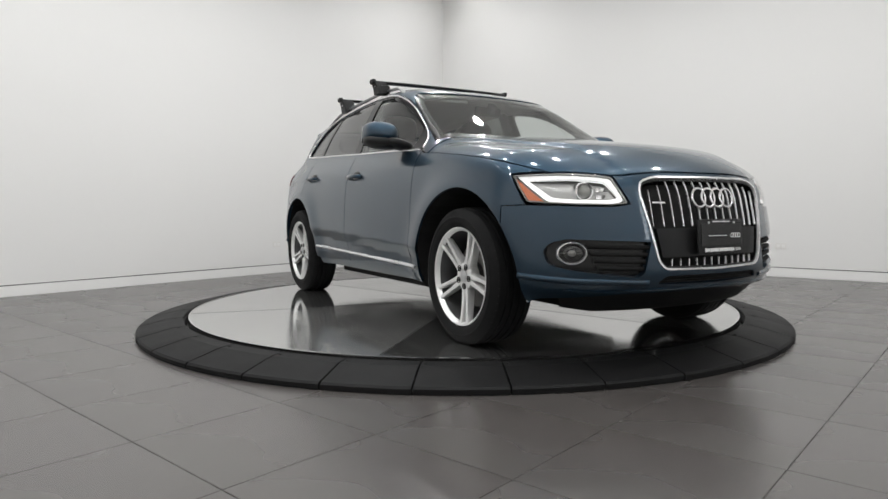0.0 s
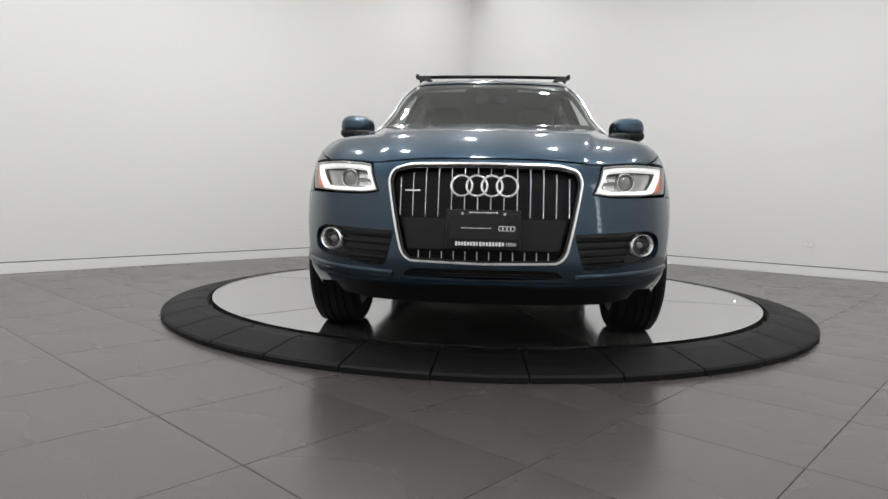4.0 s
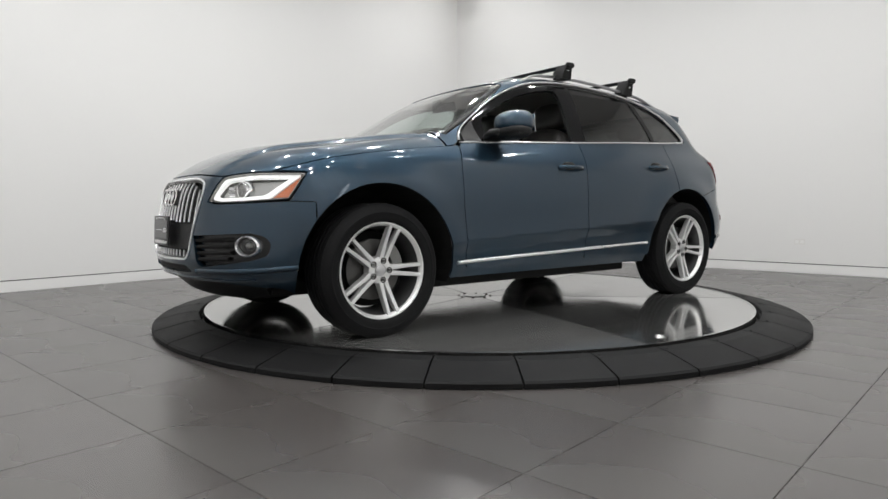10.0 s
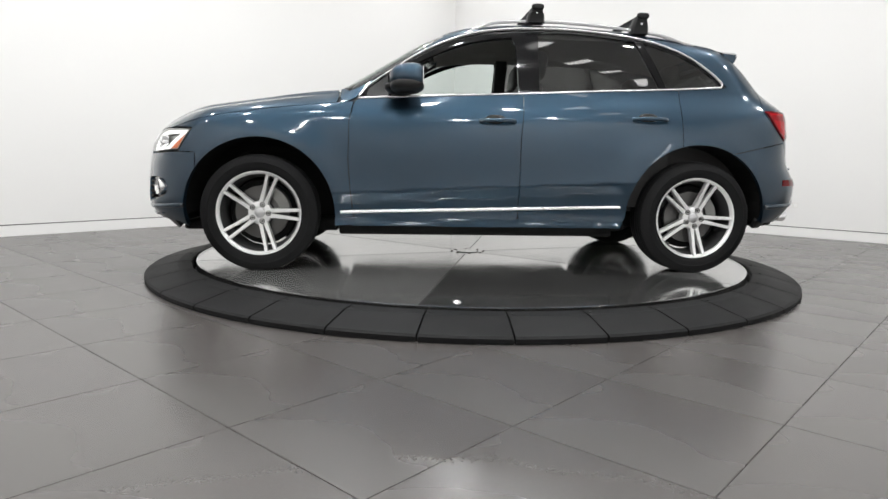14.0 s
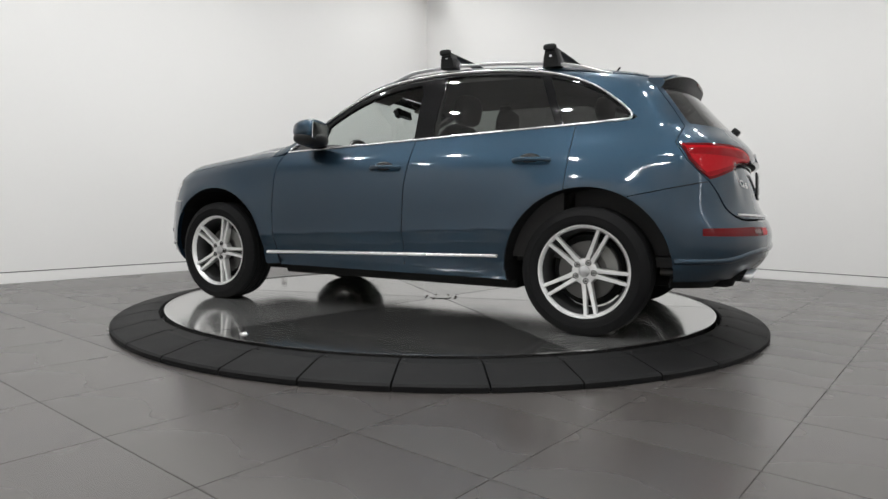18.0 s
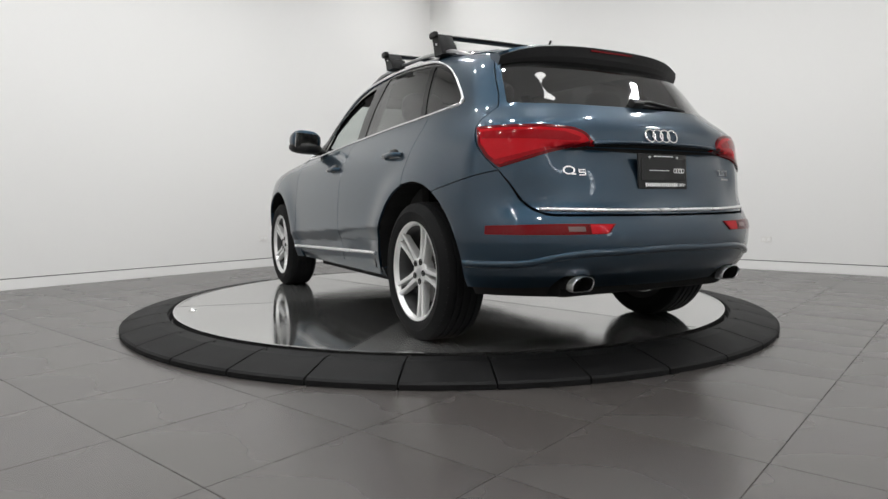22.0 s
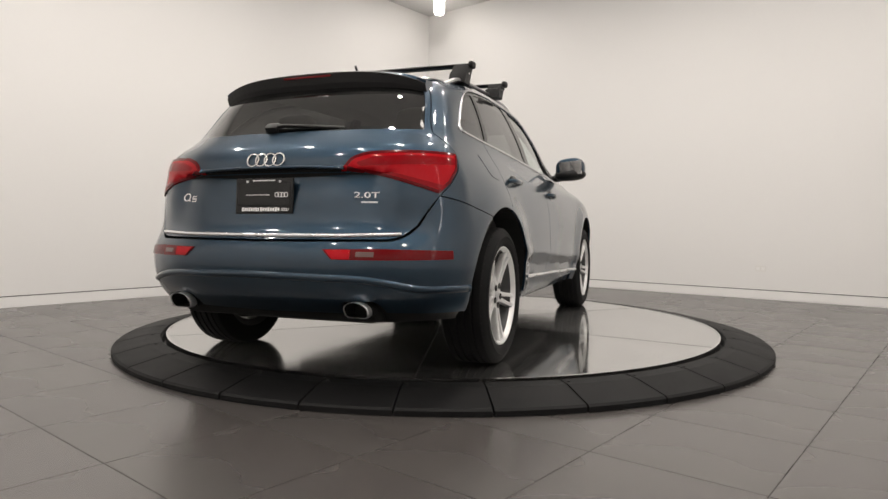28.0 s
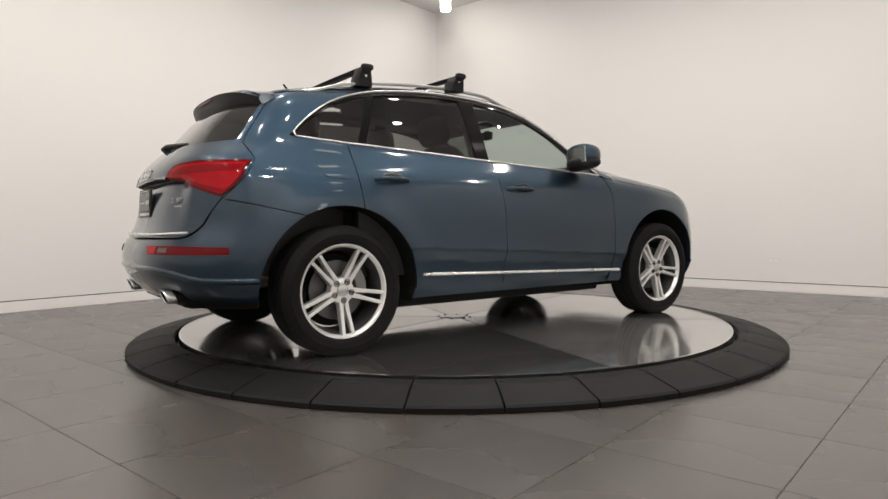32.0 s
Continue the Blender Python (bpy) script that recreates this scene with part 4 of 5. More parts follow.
REAR_ARCH = [ts(*q) for q in arc(-AXLE, HUB_Z, ARCH, 118.5, 184, 14)]
rear_bumper = panel("rear_bumper", from_tail, mirrored([tf(0, 0.655), tf(0.635, 0.660, 0.03), tf(0.692, 0.685, 0.03), tf(0.728, 0.73), tf(0.760, 0.80), ts(-2.03, 0.865), ts(-1.94, 0.847), ts(-1.85, 0.828), ts(-1.75, 0.806), ts(-1.64, 0.782)]
                    + REAR_ARCH + [tf(0.72, 0.330, 0.03), tf(0.585, 0.335), tf(0.565, 0.390, 0.03), tf(0.415, 0.390, 0.03), tf(0.395, 0.330), tf(0, 0.325)]), PAINT, car, step=0.03, thick=0.03)
strip("bumper_step", from_tail, [ts(-1.88, 0.440)[:2], ts(-1.98, 0.442)[:2], tf(0.76, 0.446)[:2], tf(0.70, 0.456)[:2], tf(0.62, 0.478)[:2], tf(0.50, 0.495)[:2], tf(0, 0.505)[:2], tf(-0.50, 0.495)[:2], tf(-0.62, 0.478)[:2], tf(-0.70, 0.456)[:2], tf(-0.76, 0.446)[:2], (-ts(-1.98, 0.442)[0], 0.442), (-ts(-1.88, 0.440)[0], 0.440)], 0.034, PAINT, rear_bumper, 0.0, height=0.010)
panel("rear_valance", from_tail, mirrored([tf(0, 0.333), tf(0.62, 0.345), ts(-1.87, 0.33), ts(-1.86, 0.27), tf(0.5, 0.25), tf(0, 0.25)]), BLACK, rear_bumper, push=-0.03, thick=0.03)

rings(gate, pose(-2.226, 0, 1.030, 90, 0, -90) @ pose(0, 0, 0, -16), 0.0305, 0.0475, 0.0040)
number_plate(pose(-2.236, 0.0, 0.862, 0, -3, 180))


def lettering(text, size, m, mat, parent, depth=0.002):
    cu = bpy.data.curves.new("lettering", "FONT")
    cu.body, cu.size, cu.extrude, cu.align_x, cu.align_y = text, size, depth, "CENTER", "CENTER"
    ob = bpy.data.objects.new("lettering", cu)
    scene.collection.objects.link(ob)
    me = bpy.data.meshes.new_from_object(ob.evaluated_get(bpy.context.evaluated_depsgraph_get()))
    bpy.data.objects.remove(ob)
    me.materials.append(mat)
    ob = new("badge", me)
    ob.parent, ob.matrix_local = parent, m
    return ob


def on_tail(y, z, push):
    p, n = onto(np.array([[-0.5, y, z]]), np.array([[-1.0, 0.0, 0.0]]), 0.0, 2.2, push)
    back = Vector(n[0])
    side = Vector((0, 0, 1)).cross(back).normalized()
    up = back.cross(side)
    return Matrix(((side.x, up.x, back.x, p[0, 0]), (side.y, up.y, back.y, p[0, 1]), (side.z, up.z, back.z, p[0, 2]), (0, 0, 0, 1)))


tagged(lettering("2.0T", 0.038, on_tail(-0.500, 0.862, 0.005) @ Matrix.Diagonal((1.7, 1, 1, 1)), SATIN, gate), "satin engine badge")
part("badge_bar", box(bmesh.new(), (0.075, 0.006, 0.003), on_tail(-0.515, 0.832, 0.002)), SATIN, gate)
badge = part("model_badge", lathe(bmesh.new(), [(0.0145, 0.0), (0.0145, 0.004), (0.0205, 0.004), (0.0205, 0.0)], 24, on_tail(0.510, 0.862, 0.001) @ Matrix.Diagonal((1.45, 1, 1, 1))), CHROME, gate)
part("model_badge", box(bmesh.new(), (0.020, 0.006, 0.004), on_tail(0.489, 0.845, 0.002)), CHROME, gate)
for dy, dz, w, h in ((0.0, 0.011, 0.034, 0.0055), (0.014, 0.005, 0.006, 0.013), (0.0, 0.0, 0.034, 0.0055), (-0.014, -0.006, 0.006, 0.012), (0.0, -0.012, 0.034, 0.0055)):
    part("model_badge", box(bmesh.new(), (w, h, 0.004), on_tail(0.450 + dy, 0.853 + dz, 0.002)), CHROME, gate)

TAIL_LAMP = [tf(0.384, 0.980, 0.01), tf(0.425, 1.035, 0.03), tf(0.49, 1.060, 0.03), tf(0.62, 1.070), ts(-1.866, 1.070, 0.01), ts(-1.925, 0.980), ts(-1.975, 0.922), ts(-2.032, 0.872, 0.01), tf(0.71, 0.902), tf(0.58, 0.942), tf(0.47, 0.966)]
REFLECTOR = [tf(0.345, 0.624, 0.005), tf(0.60, 0.627), ts(-2.010, 0.620, 0.005), ts(-2.010, 0.577, 0.005), tf(0.60, 0.575), tf(0.395, 0.576, 0.01)]
for flip in (False, True):
    lamp = panel("tail_light", from_tail, TAIL_LAMP, RED_DEEP, gate, gap=0.002, push=0.003, thick=0.015, step=0.025, flip=flip, label="red wrap-round tail light, unlit")
    loop = inset(rounded(TAIL_LAMP), 0.004)
    panel("lamp_edge", from_tail, [tuple(q) for q in loop], RED_DEEP, lamp, holes=[inset(loop, 0.012)], gap=0.0, push=0.0072, thick=0.004, step=0.02, flip=flip, fine=0.012)
    panel("lamp_body", from_tail, [tuple(q) for q in inset(loop, 0.013)], RED, lamp, gap=0.0, push=0.0075, thick=0.006, step=0.02, flip=flip)
    panel("lamp_band", from_tail, [tf(0.455, 1.008, 0.01), tf(0.53, 1.034), tf(0.66, 1.043), ts(-1.915, 1.040, 0.01), ts(-1.930, 1.008, 0.01), tf(0.66, 1.002), tf(0.55, 0.996), tf(0.47, 0.992, 0.01)], RED_DARK, lamp, gap=0.0, push=0.0085, thick=0.003, step=0.02, flip=flip)
    panel("lamp_foot", from_tail, [tf(0.48, 0.978, 0.005), tf(0.58, 0.957), tf(0.71, 0.919), ts(-2.020, 0.890, 0.005), ts(-2.000, 0.908, 0.005), tf(0.71, 0.938), tf(0.58, 0.972), tf(0.49, 0.988, 0.005)], RED_DARK, lamp, gap=0.0, push=0.0085, thick=0.003, step=0.02, flip=flip)
    refl = panel("bumper_reflector", from_tail, REFLECTOR, RED_DEEP, rear_bumper, gap=0.002, push=0.004, thick=0.012, step=0.02, flip=flip, label="long red bumper reflector")
    panel("backup_lens", from_tail, [tf(0.50, 0.612), tf(0.575, 0.613), tf(0.575, 0.590), tf(0.50, 0.590)], LENS_GREY, refl, gap=0.001, push=0.006, thick=0.004, step=0.02, flip=flip)
    panel("inner_lens", from_tail, [tf(0.364, 0.619), tf(0.476, 0.620), tf(0.476, 0.581), tf(0.402, 0.581)], RED, refl, gap=0.0, push=0.006, thick=0.004, step=0.02, flip=flip)
    panel("lens_divider", from_tail, [tf(0.478, 0.621), tf(0.486, 0.621), tf(0.486, 0.580), tf(0.478, 0.580)], RED_DEEP, refl, gap=0.0, push=0.006, thick=0.004, step=0.02, flip=flip)

# Roof spoiler over the rear window.
def spoiler():
    ys = np.linspace(-0.606, 0.606, 31)
    top, under = [], []
    for y in ys:
        u = abs(y) / 0.606
        zr = float(ROOF(-1.66) - 0.070 * y * y) + 0.001 - 0.035 * u ** 6
        d = 1 - 0.35 * u ** 4
        tip_x, tip_z = -1.885 + 0.125 * u ** 3.2, 1.504 - 0.070 * y * y - 0.036 * u ** 6
        top.append([(-1.665, y, zr), (-1.74, y, zr - 0.006), (-1.83 + 0.07 * u ** 3, y, (zr + tip_z) / 2 + 0.004), (tip_x + 0.012, y, tip_z + 0.0015), (tip_x + 0.004, y, tip_z)])
        under.append([(tip_x + 0.004, y, tip_z), (tip_x, y, tip_z - 0.003), (tip_x + 0.004, y, tip_z - 0.016), (tip_x + 0.014, y, tip_z - 0.052 * d), (tip_x + 0.028, y, tip_z - 0.080 * d), (tip_x + 0.07, y, tip_z - 0.088 * d)])

    def skin_mesh(rows):
        v = [p for r in rows for p in r]
        m = len(rows[0])
        f = [(i * m + j, (i + 1) * m + j, (i + 1) * m + j + 1, i * m + j + 1) for i in range(len(rows) - 1) for j in range(m - 1)]
        return v, f
    v, f = skin_mesh(top)
    for end in (0, len(top) - 1):
        k = len(v)
        v += top[end] + under[end]
        f.append(tuple(range(k, k + len(top[end]) + len(under[end]))))
    ob = finish("roof_spoiler", v, f, PAINT, gate, smooth=False)
    ob.data.shade_smooth()
    ob.data.set_sharp_from_angle(angle=radians(40))
    finish("spoiler_underside", *skin_mesh(under), BLACK, ob, smooth=False)
    part("brake_lamp", box(bmesh.new(), (0.006, 0.28, 0.010), pose(-1.884, 0, 1.486), 0.002), RED_DEEP, ob)


spoiler()

bm = bmesh.new()
tube(bm, [(-2.10, 0.05, 1.200), (-2.115, -0.03, 1.204), (-2.092, -0.17, 1.196), (-2.066, -0.30, 1.188)], 0.013, 8, 0.8)
wiper = part("rear_wiper", bm, BLACK, gate, "black rear window wiper", smooth=50)
part("wiper_hub", box(bmesh.new(), (0.05, 0.07, 0.040), pose(-2.105, 0.045, 1.196, 0, -40, 0), 0.014), BLACK, wiper, smooth=50)
part("wiper_blade", box(bmesh.new(), (0.012, 0.36, 0.014), pose(-2.085, -0.15, 1.186, 0, -40, 6), 0.004), BLACK, wiper)

for s in (1, -1):
    prof = [(0.056 * math.cos(t), 0.036 * math.sin(t)) for t in np.linspace(0, math.pi, 13)]
    prof = [(u, v - 0.004) for u, v in prof] + [(-0.053, -0.026), (-0.038, -0.036), (0.038, -0.036), (0.053, -0.026)]
    bm = bmesh.new()
    loops = []
    for x, k in ((-2.205, 1.02), (-2.225, 1.08), (-2.242, 1.10), (-2.252, 1.09), (-2.254, 1.05), (-2.248, 1.01)):
        loops.append([bm.verts.new((x - 0.45 * v, s * 0.488 + u * k, 0.358 + v * k)) for u, v in prof])
    for p, q in zip(loops, loops[1:]):
        for k in range(len(prof)):
            bm.faces.new((p[k], p[(k + 1) % len(prof)], q[(k + 1) % len(prof)], q[k]))
    pipe = part("exhaust_tip", bm, BRIGHT, car, "polished flat-bottomed exhaust tip", smooth=50)
    bm = bmesh.new()
    loops = [[bm.verts.new((x - 0.45 * v, s * 0.488 + u * 1.01, 0.358 + v * 1.01)) for u, v in prof] for x in (-2.248, -2.15)]
    for k in range(len(prof)):
        bm.faces.new((loops[0][k], loops[0][(k + 1) % len(prof)], loops[1][(k + 1) % len(prof)], loops[1][k]))
    bm.faces.new(loops[1])
    part("pipe_inside", bm, DARK, pipe)
    bm = cyl(bmesh.new(), 0.03, 0.4, pose(-1.955, s * 0.488, 0.355, 0, 90))
    part("exhaust_pipe", bm, DISC, pipe, smooth=40)


# ---- the car: wheels ----
def wheel_parts(wheel):
    """Axle along y, face towards +y."""
    R = 0.366
    turn = pose(0, 0, 0, -90)
    prof = [(0.258, -0.105), (0.272, -0.120), (0.305, -0.127), (0.335, -0.120), (0.352, -0.108), (R - 0.004, -0.098)]
    for g in (-0.060, -0.021, 0.021, 0.060):
        prof += [(R, g - 0.0065), (R - 0.008, g - 0.004), (R - 0.008, g + 0.004), (R, g + 0.0065)]
    prof += [(R - 0.004, 0.098), (0.352, 0.108), (0.335, 0.120), (0.318, 0.1255), (0.316, 0.1275), (0.311, 0.1275), (0.309, 0.1255), (0.290, 0.1245), (0.272, 0.120), (0.258, 0.105), (0.262, 0.09)]
    tyre = part("tyre", lathe(bmesh.new(), prof, 96, turn), TYRE, wheel, smooth=35)
    bm = bmesh.new()
    for k in range(60):
        a = 2 * math.pi * k / 60
        for s in (-1, 1):
            box(bm, (0.004, 0.034, 0.006), pose(0, 0, 0, 0, math.degrees(a), 0) @ pose(0, s * 0.088, R - 0.010, s * 10, 0, 18))
    tagged(part("tread_blocks", bm, DARK, tyre), kind="stuff")
    rim = part("rim", lathe(bmesh.new(), [(0.260, 0.102), (0.265, 0.108), (0.262, 0.115), (0.255, 0.114), (0.250, 0.106), (0.245, 0.101), (0.242, 0.090)], 96, turn), ALLOY, wheel, "silver alloy rim with five twin spokes", smooth=40)
    part("rim_barrel", lathe(bmesh.new(), [(0.2425, 0.091), (0.230, 0.06), (0.220, -0.02), (0.222, -0.09), (0.235, -0.10), (0.262, -0.108)], 72, turn), BARREL, rim, smooth=40)
    for k in range(5):
        for s in (-1, 1):
            bm = bmesh.new()
            rows = []
            for t in np.linspace(0, 1, 9):
                r = 0.050 + t * 0.196
                off = s * (0.0130 + 0.0160 * t)
                half = 0.0112 + 0.006 * (1 - t) ** 3
                face = 0.084 + 0.024 * t ** 1.6
                thick = 0.046 - 0.012 * t
                sec = [(off - half, face - thick), (off - half, face - 0.012), (off - half * 0.82, face - 0.001), (off, face), (off + half * 0.82, face - 0.001), (off + half, face - 0.012), (off + half, face - thick)]
                rows.append([bm.verts.new((u, v, r)) for u, v in sec])
            for p, q in zip(rows, rows[1:]):
                for j in range(7):
                    bm.faces.new((p[j], q[j], q[(j + 1) % 7], p[(j + 1) % 7]))
            bm.faces.new(rows[0])
            bm.faces.new(rows[-1][::-1])
            bmesh.ops.recalc_face_normals(bm, faces=bm.faces)
            bm.transform(pose(0, 0, 0, 0, 72 * k, 0))
            part("spoke", bm, ALLOY, rim, smooth=40)
    part("hub", lathe(bmesh.new(), [(0.075, 0.03), (0.075, 0.068), (0.071, 0.079), (0.062, 0.084), (0.034, 0.082), (0.033, 0.078), (0.0, 0.078)], 48, turn), ALLOY, rim, smooth=40)
    part("hub_cap", lathe(bmesh.new(), [(0.032, 0.076), (0.031, 0.084), (0.022, 0.088), (0.0, 0.089)], 32, turn), SATIN, rim, smooth=40)
    for k in range(5):
        a = 72 * k
        m = pose(0, 0, 0, 0, a, 0) @ pose(0, 0.0850, 0.0545, -90)
        part("bolt_seat", lathe(bmesh.new(), [(0.0165, 0.0), (0.0165, 0.003), (0.0125, 0.003), (0.0125, -0.006), (0.0, -0.006)], 20, m), DARK, rim)
        part("wheel_bolt", cyl(bmesh.new(), 0.0085, 0.012, m @ pose(0, 0, -0.002), 0.0075, 6), DISC, rim)
    part("brake_disc", lathe(bmesh.new(), [(0.06, 0.028), (0.075, 0.028), (0.08, 0.008), (0.168, 0.008), (0.168, -0.018), (0.06, -0.018)], 64, turn), DISC, wheel, smooth=30)
    bm = lathe(bmesh.new(), [(0.115, 0.028), (0.178, 0.028), (0.184, 0.018), (0.184, -0.04), (0.115, -0.04), (0.115, 0.028)], 14, turn, start=radians(200), sweep=radians(66))
    part("brake_caliper", bm, GREY, wheel, smooth=30)
    part("inner_shield", lathe(bmesh.new(), [(0.0, -0.03), (0.205, -0.03), (0.21, -0.05)], 40, turn), DARK, wheel)


wheel = empty("wheel", car, pose(AXLE, 0.803, HUB_Z, 0, -20, 0))
wheel_parts(wheel)
for x, y, spin in ((AXLE, -0.803, -28), (-AXLE, 0.803, -25), (-AXLE, -0.803, -30)):
    copy_thing(wheel, pose(x, y, HUB_Z, 0, spin, 0) if y > 0 else pose(x, y, HUB_Z, 0, spin, 180))

for x in (AXLE, -AXLE):
    for s in (1, -1):
        bm = bmesh.new()
        m = pose(x, s * 0.70, HUB_Z, -90)
        lathe(bm, [(0.10, -0.25 * s), (0.42, -0.24 * s), (0.466, -0.20 * s), (0.474, 0.222 * s)], 24, m, start=radians(168 if x > 0 else 177), sweep=radians(194))
        for v in bm.verts:
            if abs(v.co.y) > 0.85:
                p, n = from_side(np.array([[v.co.x, v.co.z]]))
                v.co.y = s * (float(p[0, 1]) - 0.016)
        part("wheel_arch_liner", bm, DARK, car)
bm = bmesh.new()
box(bm, (1.86, 1.36, 0.10), pose(0, 0, 0.258), 0.02)
box(bm, (0.9, 1.05, 0.10), pose(1.40, 0, 0.265), 0.02)
box(bm, (0.24, 1.04, 0.06), pose(1.87, 0, 0.245), 0.02)
box(bm, (0.9, 0.95, 0.10), pose(-1.45, 0, 0.31), 0.02)
part("floor_pan", bm, DARK, car)
for s in (1, -1):
    part("suspension_arm", box(bmesh.new(), (0.08, 0.5, 0.05), pose(AXLE, s * 0.5, 0.27, 0, 0, 8 * s), 0.01), DARK, car)
    part("suspension_arm", box(bmesh.new(), (0.08, 0.5, 0.05), pose(-AXLE, s * 0.5, 0.25, 0, 0, -8 * s), 0.01), DARK, car)
part("silencer", box(bmesh.new(), (0.28, 1.1, 0.16), pose(-2.02, 0, 0.36), 0.05), DARK, car, smooth=50)


# Inner shell: closes the joints between panels.
def shell(way, us, vs, push, skip):
    q = np.array([(u, v) for u in us for v in vs])
    p, _ = way(q, push)
    n = len(vs)
    f = []
    for i in range(len(us) - 1):
        for j in range(n - 1):
            c = q[[i * n + j, (i + 1) * n + j, (i + 1) * n + j + 1, i * n + j + 1]].mean(0)
            if not skip(*c):
                f.append((i * n + j, (i + 1) * n + j, (i + 1) * n + j + 1, i * n + j + 1))
    return [tuple(v) for v in p], f


def arch_skip(x, z):
    return min(math.hypot(x - AXLE, z - HUB_Z), math.hypot(x + AXLE, z - HUB_Z)) < ARCH + 0.03


for flip in (False, True):
    v, f = shell(from_side, np.linspace(-1.88, 1.84, 90), np.linspace(0.28, 1.06, 26), -0.028, lambda x, z: arch_skip(x, z) or (x > 0.9 and z > LID(x) - 0.02))
    finish("inner_side", [(x, -y if flip else y, z) for x, y, z in v], f, DARK, car)
v, f = shell(from_nose, np.linspace(-0.86, 0.86, 60), np.linspace(0.27, 0.89, 24), -0.10, lambda u, z: abs(u) > 0.72 and arch_skip(1.0 + 1.15 * math.cos(u / 1.2), z))
finish("inner_nose", v, f, DARK, car)
v, f = shell(from_tail, np.linspace(-0.80, 0.80, 50), np.linspace(0.30, 1.12, 26), -0.05, lambda u, z: False)
finish("inner_tail", v, f, DARK, car)
v, f = shell(from_above, np.linspace(2.1, 1.05, 24), np.linspace(-0.95, 0.95, 40), -0.045, lambda x, u: False)
finish("engine_cover", v, f, DARK, car)
v, f = shell(from_above, np.linspace(0.24, -1.66, 30), np.linspace(-0.50, 0.50, 20), -0.030, lambda x, u: False)
finish("headliner", v, f, LINER, car)

# ---- the car: mirrors, handles, roof bars ----
def pod(bm, size, power, m):
    """A soft-cornered block."""
    made = bmesh.ops.create_uvsphere(bm, u_segments=28, v_segments=18, radius=1.0)
    for v in made["verts"]:
        c = v.co
        k = (abs(c.x) ** power + abs(c.y) ** power + abs(c.z) ** power) ** (-1 / power)
        v.co = m @ Vector((c.x * k * size[0], c.y * k * size[1], c.z * k * size[2]))
    return bm


def rail_seat(xs):
    """Where the rail stands on the roof's shoulder."""
    return from_above(np.array([(x, reach(x, (float(GLASS_TOP(x)) if x > -0.9 else max(float(GLASS_TOP(x)), 1.568 - 0.16 * (-0.9 - x))) + 0.014) - 0.030) for x in xs]))[0]


for flip in (False, True):
    s = -1 if flip else 1
    ds = doors_r if flip else doors_l
    bm = pod(bmesh.new(), (0.110, 0.128, 0.092), 2.7, Matrix())
    for v in bm.verts:
        t = (v.co.x + 0.110) / 0.220
        v.co.y *= 1 - 0.22 * t
        v.co.z *= 1 - 0.20 * t
        if v.co.z < 0:
            v.co.z *= 0.72
        v.co.x = max(v.co.x, -0.086)
    bm.transform(pose(0.485, s * 0.945, 1.206, s * 4, 0, s * 5))
    mirror = part("door_mirror", bm, PAINT, ds[0], "blue-grey door mirror on a black foot", smooth=50)
    bm = pod(bmesh.new(), (0.104, 0.124, 0.046), 2.5, pose(0.487, s * 0.936, 1.158, s * 4, 0, s * 5))
    part("mirror_base", bm, BLACK, mirror, smooth=50)
    bm = pod(bmesh.new(), (0.070, 0.105, 0.030), 2.6, pose(0.545, s * 0.850, 1.142, s * 10, 0, s * -24))
    part("mirror_foot", bm, BLACK, mirror, smooth=50)
    part("mirror_glass", box(bmesh.new(), (0.004, 0.176, 0.110), pose(0.3985, s * 0.952, 1.206, s * 4, 0, s * 5), 0.001), CHROME, mirror)
    panel("mirror_sail", from_side, [(0.745, 1.105), (0.735, 1.16), (0.612, 1.255), (0.600, 1.108)], BLACK, ds[0], push=-0.004, thick=0.01, flip=flip, step=0.03)
    for d, x, z in ((ds[0], -0.085, 0.962), (ds[1], -1.075, 0.992)):
        p, n = from_side(np.array([[x, z]]))
        y = float(p[0, 1])
        cup = pod(bmesh.new(), (0.066, 0.014, 0.034), 2.4, pose(x + 0.012, s * (y - 0.006), z + 0.004))
        cup = part("handle_cup", cup, GLOSS_BLACK, d, smooth=60)
        bm = tube(bmesh.new(), [(x + 0.112, s * (y + 0.002), z - 0.002), (x + 0.09, s * (y + 0.026), z), (x + 0.03, s * (y + 0.034), z + 0.002), (x - 0.04, s * (y + 0.034), z + 0.002), (x - 0.09, s * (y + 0.026), z), (x - 0.112, s * (y + 0.002), z - 0.002)], 0.010, 10, 1.35)
        handle = part("door_handle", bm, PAINT, d, smooth=60)
    # Raised rail along the roof edge.
    bm = bmesh.new()
    xs = np.linspace(0.07, -1.46, 44)
    rows = []
    for x, p in zip(xs, rail_seat(xs)):
        z = p[2] + 0.036 * smooth01(min((0.10 - x) / 0.22, (x + 1.49) / 0.30))
        rows.append([bm.verts.new((x, s * (p[1] + u), z + w)) for u, w in ((-0.012, -0.018), (-0.013, -0.006), (-0.007, 0.0), (0.005, 0.0), (0.012, -0.006), (0.011, -0.018))])
    for p, q in zip(rows, rows[1:]):
        for k in range(5):
            bm.faces.new((p[k], p[k + 1], q[k + 1], q[k]))
    bm.faces.new(rows[0]), bm.faces.new(rows[-1][::-1])
    bmesh.ops.recalc_face_normals(bm, faces=bm.faces)
    part("roof_rail", bm, RAIL, car, "satin aluminium roof rail", smooth=40)

